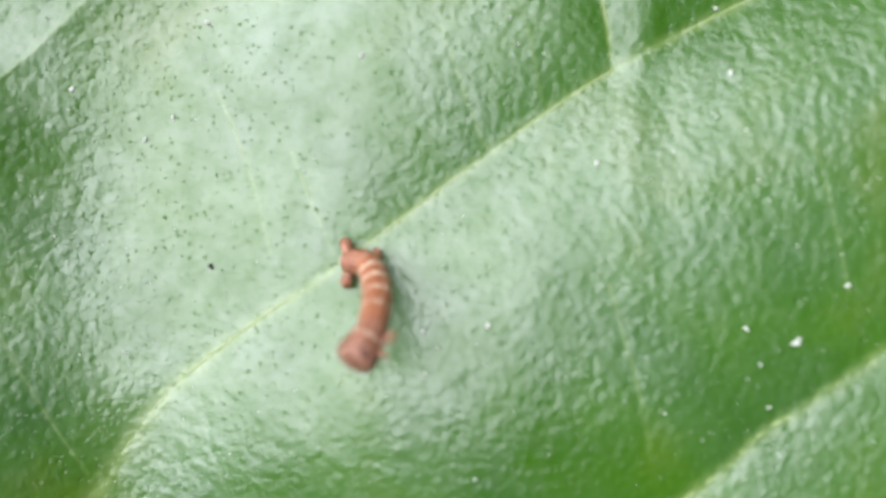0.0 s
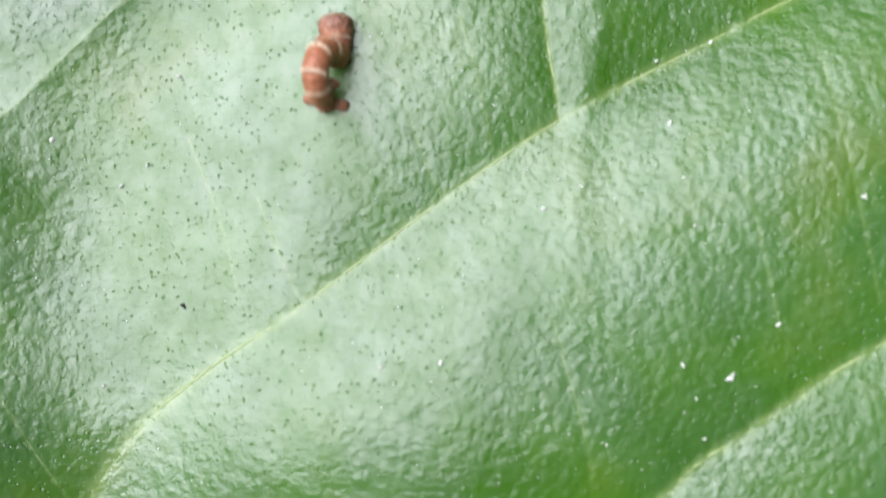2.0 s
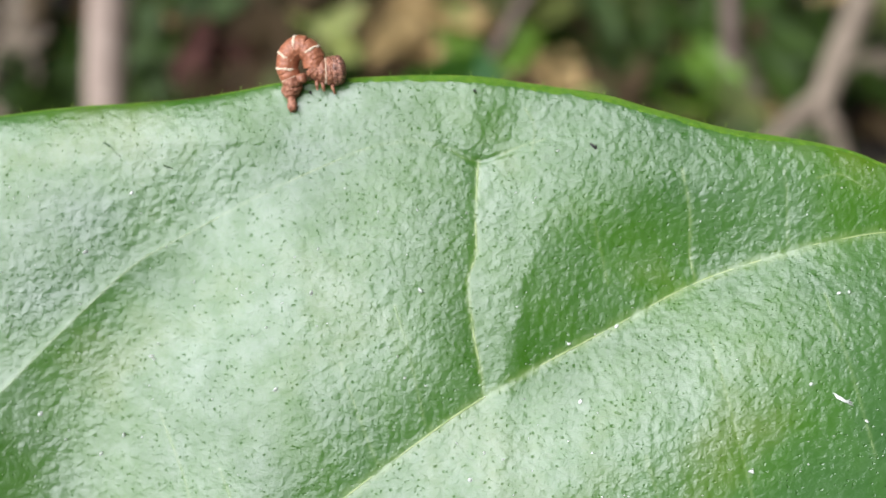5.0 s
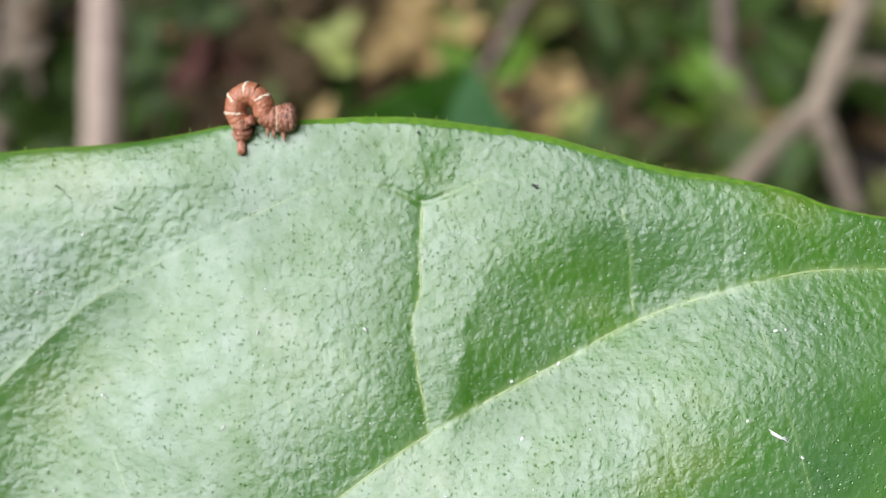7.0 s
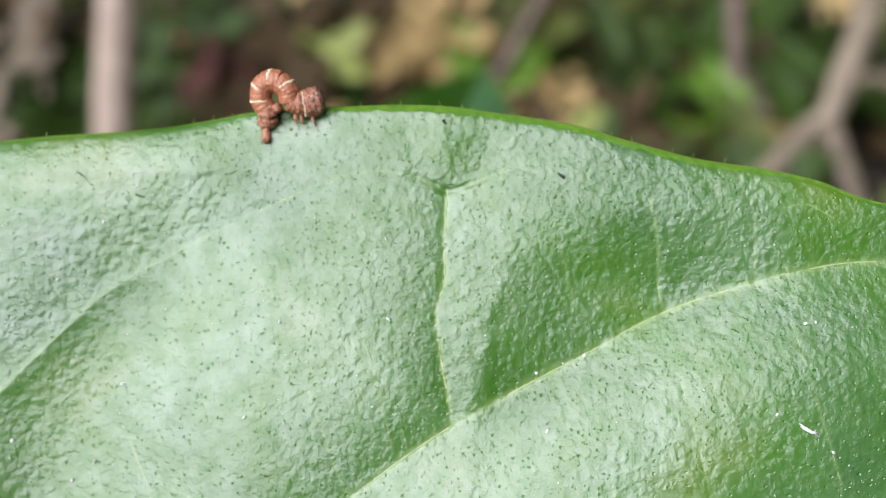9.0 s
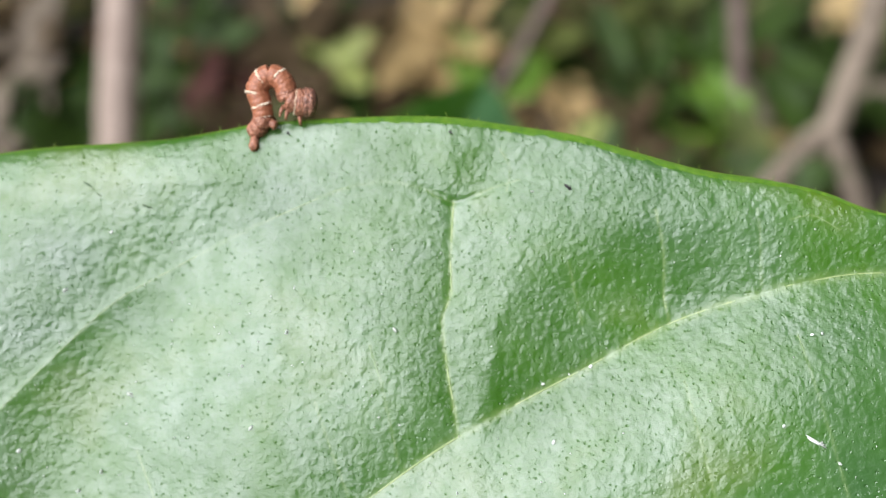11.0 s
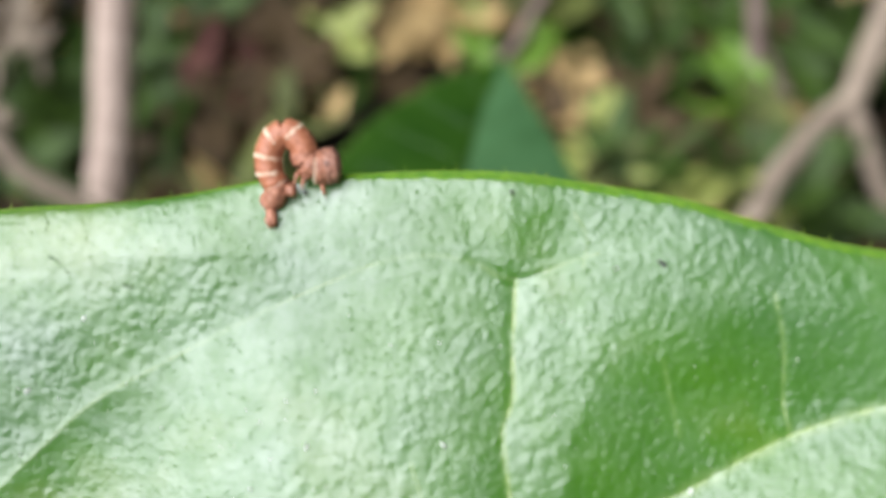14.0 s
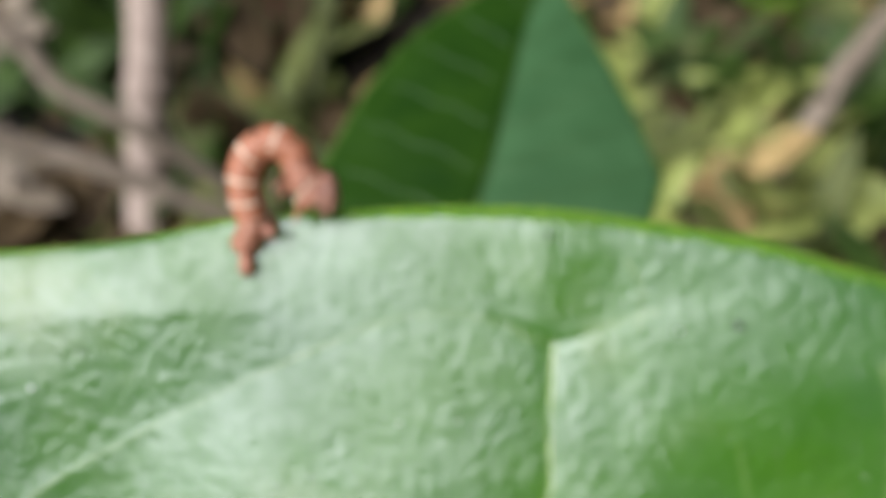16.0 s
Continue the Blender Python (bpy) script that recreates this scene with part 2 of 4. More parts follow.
# ---- the leaf, in its own plane: x to the right, y towards the far margin, z off the blade ----
LEAF = Matrix.Rotation(radians(31.1), 4, "X")
MIDRIB = [(-5.9, -6.2), (-5.1, -4.8), (-4.36, -3.58), (-3.86, -2.87), (-3.16, -2.29), (-2.3, -1.71), (-1.04, -0.75), (0.0, -0.03), (1.34, 0.69), (2.18, 1.13), (3.03, 1.41), (3.6, 1.55), (4.4, 1.62), (6.5, 1.5), (9.0, 1.0)]
LATERAL_FAR = [(-5.9, -6.2), (-6.4, -4.2), (-6.2, -2.2), (-5.56, -0.6), (-4.9, 0.18), (-4.36, 0.72), (-3.67, 1.35), (-3.05, 1.7), (-2.25, 2.1), (-1.7, 2.34), (-1.15, 2.56), (-0.69, 2.61), (-0.3, 2.52), (-0.04, 2.4)]
LATERAL_FAR_2 = [(-0.04, 2.4), (0.2, 2.47), (0.65, 2.62), (1.2, 2.6), (1.7, 2.4), (2.04, 2.28), (2.6, 2.4), (3.06, 2.28), (4.2, 1.95), (6.0, 1.72)]
LATERAL_NEAR = [(-5.9, -6.2), (-3.5, -5.6), (-1.0, -4.75), (0.73, -3.5), (1.21, -3.06), (1.69, -2.74), (2.27, -2.32), (2.84, -1.98), (4.2, -1.2), (6.0, 0.1), (7.5, 0.9)]
SIDE = [
    [(-0.04, 2.4), (-0.07, 1.85), (-0.07, 1.44), (-0.15, 1.15), (-0.1, 0.63), (-0.04, 0.29), (0.0, -0.03)],
    [(2.04, 2.28), (2.12, 1.82), (2.12, 1.42), (2.18, 1.13)],
    [(3.06, 2.28), (3.08, 1.99), (3.09, 1.45)],
    [(-2.72, -0.75), (-2.51, -1.25), (-2.3, -1.7)],
    [(-1.46, 0.32), (-1.2, -0.4), (-1.05, -0.76)],
    [(-0.05, -1.85), (0.17, -2.63), (0.3, -3.2)],
    [(2.28, 0.54), (2.54, -0.66), (2.76, -1.64)],
    [(-5.18, -2.32), (-4.5, -3.54)],
]
FINE = [
    [(1.15, 1.75), (1.2, 1.5), (1.28, 1.12)], [(0.45, 2.95), (0.55, 2.75), (0.52, 2.5)], 
    [(3.39, 2.17), (3.61, 2.2), (3.86, 2.06)], [(-0.9, 0.9), (-0.75, 0.4), (-0.6, -0.3)], [(0.2, 2.47), (0.4, 2.55), (0.65, 2.62)], [(-0.34, 2.54), (-0.2, 2.44), (-0.04, 2.4)],
    [(1.6, -0.6), (1.75, -1.2), (1.9, -1.9)], [(-3.4, -0.2), (-3.1, -0.9), (-2.9, -1.6)], [(3.4, 1.0), (3.6, 0.2), (3.8, -0.6)],
]
FAR_EDGE = [(-8.8, -2.0), (-8.3, 0.6), (-7.0, 2.3), (-5.9, 2.8), (-4.95, 2.97), (-4.31, 3.04), (-3.67, 3.07), (-3.04, 3.12), (-2.48, 3.21), (-2.11, 3.27), (-1.19, 3.31), (-0.58, 3.32), (0.02, 3.29), (0.61, 3.2), (1.27, 3.08), (1.77, 2.92), (2.51, 2.7), (3.18, 2.58), (3.74, 2.44), (4.37, 2.2), (6.0, 1.9), (8.0, 1.35), (9.0, 1.0)]
NEAR_EDGE = [(-8.8, -2.0), (-8.2, -4.4), (-7.0, -5.9), (-5.9, -6.3), (-3.0, -6.5), (0.0, -5.6), (3.0, -3.7), (6.0, -1.3), (8.2, 0.5), (9.0, 1.0)]


def line_distance(u, v, line, count=60):
    """How far each place lies from a line, and on which side."""
    p = spline(line, count)
    best, sign = np.full(u.shape, 99.0), np.zeros(u.shape)
    for a, b in zip(p[:-1], p[1:]):
        d = b - a
        k = np.clip(((u - a[0]) * d[0] + (v - a[1]) * d[1]) / (d @ d), 0, 1)
        x, y = u - a[0] - k * d[0], v - a[1] - k * d[1]
        r = np.hypot(x, y)
        near = r < best
        best = np.where(near, r, best)
        sign = np.where(near, np.sign(d[0] * y - d[1] * x), sign)
    return best, sign


CREST = [(0.9, 3.9), (0.78, 3.2), (0.70, 2.6), (0.62, 2.2), (0.66, 1.92), (0.52, 1.64), (0.52, 1.42), (0.36, 1.06), (0.38, 0.86), (0.26, 0.56), (0.18, 0.25)]


def rise(d, reach):
    return 1 - np.exp(-d / reach)


def step(x, a, b):
    k = np.clip((x - a) / (b - a), 0, 1)
    return k * k * (3 - 2 * k)


def relief(u, v):
    """The height of the blade: creases along the veins, tilted panels between them."""
    u, v = np.asarray(u, float), np.asarray(v, float)
    mid, ms = line_distance(u, v, MIDRIB)
    far, fs = line_distance(u, v, LATERAL_FAR)
    near, ns = line_distance(u, v, LATERAL_NEAR)
    w = 0.05 * rise(mid, 0.6) - 0.11
    # left of the side vein the far panel rolls down to the midrib
    w += np.where(ms > 0, 0.06 * rise(mid, 0.65), 0.0) * step(u, -3.2, -1.8) * (1 - step(u, -0.2, 0.5))
    # the near panel swells between its two veins
    d = np.minimum(near, 3.3)
    at_rib = 0.175 * (3.15 - 3.15**2 / 3.6)
    swell = np.where(ns > 0, 0.175 * (d - d * d / 3.6), 0.12 * rise(near, 0.6))
    blend = np.exp(-((mid / 0.7) ** 2))
    w += np.where(ms > 0, at_rib, swell * (1 - blend) + at_rib * blend)
    # the far lateral vein is a fold over which the leaf bends down, strongest near the base
    w += (0.01 - np.where(fs > 0, 0.02, 0.29) * step(-u, 2.0, 4.2)) * rise(far, 0.7 - 0.2 * np.where(fs > 0, step(-u, 0.6, 1.6), 0.0)) - 0.003 * np.exp(-((far / 0.08) ** 2))
    # beyond it a slope that rises outwards
    out = np.where(fs > 0, far, 0)
    over = np.clip(v - 2.6, 0, None)
    w += (0.31 * 0.95 * np.tanh(out * out / (0.22 + out) / 0.95) - 0.45 * over * over / (0.15 + over)) * step(-u, 1.4, 2.8) * step(fs * far, -0.02, 0.1)
    # from the end of the far vein a short fold runs on to the margin
    x = np.clip((u + 0.12) / 0.62, 0, None)
    w -= 0.022 * x * x * np.exp(2 - 2 * x) * step(v - 0.25 * (u + 0.03), 2.32, 2.5) * (1 - step(v, 2.72, 3.1))
    # a pinched crease at the end of the far vein
    pinch, _ = line_distance(u, v, [(-0.40, 2.56), (-0.2, 2.48), (-0.04, 2.4), (0.2, 2.46), (0.45, 2.55)], 24)
    w -= 0.016 * np.exp(-((pinch / 0.035) ** 2)) * (1 - step(np.abs(u + 0.02), 0.15, 0.5))
    # the outer panel leans towards the margin on the right
    w -= 0.03 * step(v, 1.2, 2.7) * step(u, 0.4, 4.0)
    a, _ = line_distance(u, v, SIDE[0], 40)
    w += 0.09 * (rise(a, 0.65 - 0.15 * step(u, -0.35, 0.2)) - 1)
    b, _ = line_distance(u, v, SIDE[1], 30)
    w += 0.008 * (rise(b, 0.2) - 1)
    # right of the crest the panel falls away
    crest, sc = line_distance(u, v, CREST, 40)
    inside = step(u, 0.1, 0.5) * np.where(ms > 0, 1.0, np.exp(-mid / 0.5)) * (1 - step(v, 1.3, 2.3)) * (1 - 0.7 * step(u, 1.9, 3.6))
    x = crest * sc
    w -= 0.25 * rise(0.5 * (x + np.sqrt(x * x + 0.05**2)), 1.2) * inside
    for i, line in enumerate(SIDE[2:]):
        d, _ = line_distance(u, v, line, 20)
        w += 0.006 * (rise(d, 0.12) - 1)
    # towards the stalk the blade cups, and the near part hangs
    w += 0.34 * step(-u, 4.2, 6.1) * step(-v, -0.4, 0.8) + 0.2 * step(-u, 3.4, 5.4) * step(-v, 1.6, 3.6)
    w -= 0.28 * step(-v, 2.6, 6.0) + 0.18 * step(-v, 2.4, 4.6) * (1 - step(u, -2.4, -0.6))
    return w


def margin(u, d):
    """How far the margin turns down at a distance d from the edge."""
    return -0.028 * np.exp(-d / 0.05) - 0.028 * step(u, -2.2, -0.8) * (1 - step(u, 2.5, 4.5)) * np.exp(-d / 0.11)


def build_leaf():
    leaf = tagged(new("leaf"), "large glossy green leaf with pale veins, pebbled waxy surface", "leaf")
    leaf.matrix_world = LEAF
    u = np.unique(np.r_[np.linspace(-8.8, -5.8, 40), np.linspace(-5.8, 4.6, 521), np.linspace(4.6, 9.0, 50)])
    k = np.unique(np.r_[np.linspace(0, 0.3, 40), np.linspace(0.3, 1.0, 400)])
    fe, ne = spline(FAR_EDGE, 800), spline(NEAR_EDGE, 800)
    top, low = np.interp(u, fe[:, 0], fe[:, 1]), np.interp(u, ne[:, 0], ne[:, 1])
    U = np.repeat(u[None], len(k), 0)
    V = low[None] + (top - low)[None] * k[:, None]
    W = relief(U, V)
    pebble = np.empty(W.shape)
    for i in range(W.shape[0]):
        for j in range(W.shape[1]):
            p = Vector((U[i, j] * 21, V[i, j] * 21, 0.3))
            pebble[i, j] = 1.0 * noise.noise(p) + 2.2 * noise.noise(p * 0.42 + Vector((5, 0, 0))) + 2.4 * noise.noise(Vector((p.x + p.y, (p.y - p.x) * 0.5, 0)) * 0.16) + 6.0 * noise.noise(p * 0.07)
    W += (0.0010 + 0.0008 * step(np.abs(U + 3.4) / 1.2 + np.abs(V - 2.3) / 0.7, 1.6, 0.6)) * pebble
    # the margin turns down a little
    W += margin(U, top[None] - V)
    tissue = np.zeros(W.shape)
    fray = np.array([[noise.noise(Vector((a * 14, b * 14, 2.0))) for a, b in zip(r, q)] for r, q in zip(U, V)])
    for line, width, much in [(MIDRIB, 0.050, 0.34), (LATERAL_NEAR, 0.042, 0.5), (LATERAL_FAR, 0.022, 0.12), (SIDE[0], 0.022, 0.5), (SIDE[1], 0.016, 0.4)] + [(x, 0.014, 0.26) for x in SIDE[2:] + FINE]:
        away, _ = line_distance(U, V, line, 60 if len(line) > 6 else 16)
        wide = width * (1 + 0.5 * fray + (0.5 * step(-U, 2.6, 4.2) if line is MIDRIB else 0))
        tissue = np.maximum(tissue, much * (1 + 0.3 * fray + (0.5 * step(-U, 2.4, 3.8) if line is MIDRIB else 0)) * np.exp(-(away / wide) ** 2))
    blade = grid_mesh("blade", np.stack([U, V, W], -1) * CM, LEAF_GREEN, leaf)
    blade.data.attributes.new("vein", "FLOAT", "POINT").data.foreach_set("value", np.clip(tissue, 0, 1).reshape(-1).astype(np.float32))
    thick = blade.modifiers.new("thickness", "SOLIDIFY")
    thick.thickness, thick.offset = 0.03 * CM, -1
    thick.use_rim = True

    def vein(name, line, width, height, count, material=VEIN):
        p = spline(line, count)
        z = relief(p[:, 0], p[:, 1]) + height
        r = np.interp(np.linspace(0, 1, count), [0, 0.1, 0.8, 1], [width, width, width * 0.8, width * 0.5]) * CM
        r = r * np.array([1 + 0.45 * noise.noise(Vector((a * 3, b * 3, 1))) + 0.35 * noise.noise(Vector((a * 9, b * 9, 5))) for a, b in p])
        bm = tube(bmesh.new(), [Vector((a, b, 0)) * CM for a, b in p], r, 8)
        # a low, flattened ridge
        for i, vert in enumerate(bm.verts):
            vert.co.z = vert.co.z * 0.22 + z[i // 8] * CM
        return part(name, bm, material, leaf)

    vein("midrib", MIDRIB, 0.009, -0.0005, 400)
    vein("lateral_vein", LATERAL_FAR, 0.005, -0.0015, 160, VEIN_GREEN)
    vein("lateral_vein", LATERAL_NEAR, 0.013, 0.0005, 300)
    vein("side_vein", SIDE[0], 0.009, -0.0005, 120)
    vein("side_vein", SIDE[1], 0.008, -0.001, 60)
    for line in SIDE[2:] + FINE:
        vein("veinlet", line, 0.005, -0.0015, 40, VEIN_GREEN)
    vein("scar", [(-3.94, 2.62), (-3.87, 2.58), (-3.81, 2.51), (-3.76, 2.47)], 0.013, 0.002, 14, SCAR)
    vein("scar", [(-3.32, 2.38), (-3.27, 2.36), (-3.22, 2.35)], 0.010, 0.002, 10, SCAR)
    # yellow-green rim along the far margin, light through it painted as brighter colour: a strip with an uneven inner
    # border, and its rounded edge
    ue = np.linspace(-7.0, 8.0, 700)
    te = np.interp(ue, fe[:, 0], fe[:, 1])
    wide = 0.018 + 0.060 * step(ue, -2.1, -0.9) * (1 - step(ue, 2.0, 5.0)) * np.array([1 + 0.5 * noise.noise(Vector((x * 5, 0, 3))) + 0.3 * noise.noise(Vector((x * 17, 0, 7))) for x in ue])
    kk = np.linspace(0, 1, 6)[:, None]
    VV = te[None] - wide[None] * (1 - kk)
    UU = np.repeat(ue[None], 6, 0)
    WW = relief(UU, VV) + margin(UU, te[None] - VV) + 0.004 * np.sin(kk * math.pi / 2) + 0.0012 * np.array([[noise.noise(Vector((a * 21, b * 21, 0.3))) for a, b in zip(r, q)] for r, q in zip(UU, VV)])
    strip = grid_mesh("rim", np.stack([UU, VV, WW], -1) * CM, RIM_GLOW, leaf)
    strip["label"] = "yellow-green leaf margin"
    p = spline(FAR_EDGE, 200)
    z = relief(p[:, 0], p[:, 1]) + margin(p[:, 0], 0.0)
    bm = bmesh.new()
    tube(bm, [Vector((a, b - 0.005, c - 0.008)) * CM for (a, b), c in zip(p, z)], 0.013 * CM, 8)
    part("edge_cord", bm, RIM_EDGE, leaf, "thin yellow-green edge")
    # short bristles on the margin
    rng = random.Random(3)
    for u0 in [-4.6, -4.1, -3.5, -2.95, -2.5, -2.36, -1.0, -0.55, -0.3, 0.2, 0.65, 1.26, 1.7, 2.3, 2.55, 3.2, 3.7] + [rng.uniform(-5, 4.3) for _ in range(22)]:
        i = int(np.argmin(np.abs(p[:, 0] - u0)))
        at, lean, size = Vector((p[i, 0], p[i, 1], z[i])), rng.uniform(-0.6, 0.6), rng.uniform(0.025, 0.06)
        bm = bmesh.new()
        tube(bm, [at * CM, (at + Vector((lean * 0.4, 1, 0.2)) * size * 0.6) * CM, (at + Vector((lean, 1, 0.3)) * size) * CM], [0.004 * CM, 0.0035 * CM, 0.001 * CM], 5)
        part("bristle", bm, RIM_EDGE, leaf)
    return leaf


build_leaf()

# ---- the caterpillar ----
LENGTH = 1.5
# name, from, to along the body, and the radius in cm
SEGMENTS = [
    ("anal_segment", 0.00, 0.07, 0.094), ("rear_segment", 0.06, 0.12, 0.102), ("proleg_segment", 0.11, 0.19, 0.106),
    ("body_segment", 0.18, 0.23, 0.110), ("body_segment", 0.225, 0.275, 0.112), ("body_segment", 0.265, 0.325, 0.115), ("body_segment", 0.315, 0.375, 0.117),
    ("body_segment", 0.365, 0.435, 0.119), ("body_segment", 0.425, 0.495, 0.121), ("body_segment", 0.485, 0.56, 0.121), ("body_segment", 0.55, 0.625, 0.120), ("body_segment", 0.615, 0.685, 0.118), ("body_segment", 0.675, 0.75, 0.115),
    ("thorax_segment", 0.735, 0.81, 0.114), ("thorax_segment", 0.80, 0.87, 0.128), ("thorax_segment", 0.86, 0.935, 0.146), ("head", 0.92, 1.015, 0.156),
]
BANDS = {3: 0.6, 5: 1.2, 7: 1.25, 9: 1.25, 11: 1.2, 15: 0.7}


def build_caterpillar():
    top = tagged(new("caterpillar"), "reddish-brown looper caterpillar with cream bands on the leaf", "caterpillar")
    pieces = []
    for i, (name, a, b, r) in enumerate(SEGMENTS):
        half = (b - a) * LENGTH / 2
        bm = bmesh.new()
        n = 25
        z = np.linspace(-1, 1, n)
        swell = 1 - np.abs(z) ** 4 * (0.10 if name == "body_segment" else 0.2)
        if name == "head":
            swell = np.sqrt(np.clip(1 - np.clip(z, 0, 1) ** 2 * 0.93, 0, 1)) * np.where(z < -0.8, 0.9, 1)
        if name == "anal_segment":
            swell = np.where(z < 0, np.sqrt(np.clip(1 - z**2 * 0.8, 0, 1)), 1)
        tube(bm, [Vector((0, 0, s * half * 1.12)) * CM for s in z], swell * r * CM, 56)
        for vert in bm.verts:
            c = vert.co.copy()
            fold = 0.012 * math.cos(c.z / (half * CM) * 6.3) if name == "body_segment" else 0.0
            vert.co.xy *= 1 + fold + (0.03 if name == "body_segment" else 0.05) * noise.noise(c * 2600 + Vector((i * 7, 0, 0))) + (0.015 if name == "body_segment" else 0.07) * noise.noise(c * 6500) + (0.0 if name == "body_segment" else 0.05) * noise.noise(c * 11000)
        ob = part(name, bm, SKIN_HEAD if name == "head" else SKIN if name == "body_segment" else SKIN_ROUGH, top)
        if i in BANDS:
            bm = bmesh.new()
            rng = random.Random(i)
            for k in range(34):
                ang = math.pi / 2 + (k - 16.5) / 16.5 * 2.5
                size = rng.uniform(0.011, 0.018) * BANDS[i]
                at = Vector((math.cos(ang) * r * 0.9, math.sin(ang) * r * 0.9, -half * 1.0 + rng.uniform(-0.005, 0.005)))
                bmesh.ops.create_icosphere(bm, subdivisions=1, radius=size * CM, matrix=Matrix.Translation(at * CM))
            part("band", bm, CREAM, ob, "beaded cream band")
        if name == "thorax_segment" and i > 13:
            for s in (-1, 1):
                bm = bmesh.new()
                tube(bm, [Vector(q) * CM for q in ((s * 0.06, -r * 0.6, 0), (s * r * 0.98, -r * 0.8, 0.01), (s * r * 1.22, -r * 1.2, 0.03))], [0.026 * CM, 0.02 * CM, 0.008 * CM], 7)
                part("leg", bm, SKIN_ROUGH, ob)
                if i == 14:
                    bm = bmesh.new()
                    tube(bm, [Vector(q) * CM for q in ((s * 0.06, -r * 0.6, -0.05), (s * r * 0.98, -r * 0.8, -0.055), (s * r * 1.22, -r * 1.2, -0.04))], [0.026 * CM, 0.02 * CM, 0.008 * CM], 7)
                    part("leg", bm, SKIN_ROUGH, ob)
        if name in ("proleg_segment", "anal_segment"):
            for k in (-1, 1):
                bm = bmesh.new()
                way = ((k * 0.03, -r * 0.4, 0.0), (k * 0.07, -r * 0.85, 0.0), (k * 0.095, -r * 1.15, -0.01), (k * 0.105, -r * 1.3, -0.01))
                if name == "anal_segment":
                    # claspers flare out sideways where they grip the leaf
                    way = ((k * 0.03, -r * 0.2, 0.0), (k * 0.10, -r * 0.35, -0.03), (k * 0.16, -r * 0.55, -0.055), (k * 0.20, -r * 0.65, -0.065))
                tube(bm, [Vector(q) * CM for q in way], [0.048 * CM, 0.046 * CM, 0.055 * CM, 0.036 * CM], 16)
                for vert in bm.verts:
                    vert.co += Vector((noise.noise(vert.co * 9000), noise.noise(vert.co * 9000 + Vector((9, 0, 0))), 0)) * 0.012 * CM
                part("proleg", bm, SKIN_ROUGH, ob)
        pieces.append(ob)
    return top, pieces


caterpillar, pieces = build_caterpillar()

# ---- the ground behind and below ----
GROUND = -0.498


def build_ground():
    n = 60
    x = np.sinh(np.linspace(-7, 7, n)) * 0.2
    X, Y = np.meshgrid(x, x + 0.4)
    Z = np.array([[GROUND - 0.01 + 0.012 * noise.noise(Vector((a * 9, b * 9, 0))) for a, b in zip(r, s)] for r, s in zip(X, Y)])
    g = grid_mesh("ground", np.stack([X, Y, Z], -1), SOIL)
    return tagged(g, "dark soil strewn with litter", "ground", kind="structure")


build_ground()


def leaf_blade(length, width, curl, fold, seed):
    """A small leaf: a pointed sheet with a folded midrib, stem at the origin, along y."""
    bm = bmesh.new()
    rows, cols = 14, 6
    made = []
    for i in range(rows + 1):
        s = i / rows
        half = width / 2 * math.sin(math.pi * s**0.8) ** 0.8 + 0.0004
        row = []
        for j in range(-cols // 2, cols // 2 + 1):
            q = j / (cols / 2)
            wob = noise.noise(Vector((s * 3 + seed, q * 1.5, seed * 1.7)))
            row.append(bm.verts.new((q * half, s * length, curl * length * s * s + fold * abs(q) * half + wob * width * 0.08)))
        made.append(row)
    for a, b in zip(made, made[1:]):
        for k in range(cols):
            bm.faces.new((a[k], a[k + 1], b[k + 1], b[k]))
    return bm


LITTER = {
    "tan": ("dry_leaf", TAN, "curled tan dry leaf lying in the litter", "dry leaf"),
    "brown": ("dry_leaf", BROWN, "dark brown dry leaf lying in the litter", "dry leaf"),
    "grey": ("dry_leaf", GREY, "greyish weathered dry leaf in the litter", "dry leaf"),
    "red": ("dry_leaf", RED, "dark reddish dry leaf in the litter", "dry leaf"),
    "green": ("herb_leaf", HERB, "dark green leaf of a low herb", "leaf"),
    "olive": ("herb_leaf", OLIVE, "dull olive leaf of a low herb", "leaf"),
    "pale": ("herb_leaf", PALE_GREEN, "pale yellowish green leaf of a low herb", "leaf"),
    "bright": ("herb_leaf", BRIGHT, "bright green leaf of a low herb", "leaf"),
}
litter_rng = random.Random(4)
stock, placed = {}, set()


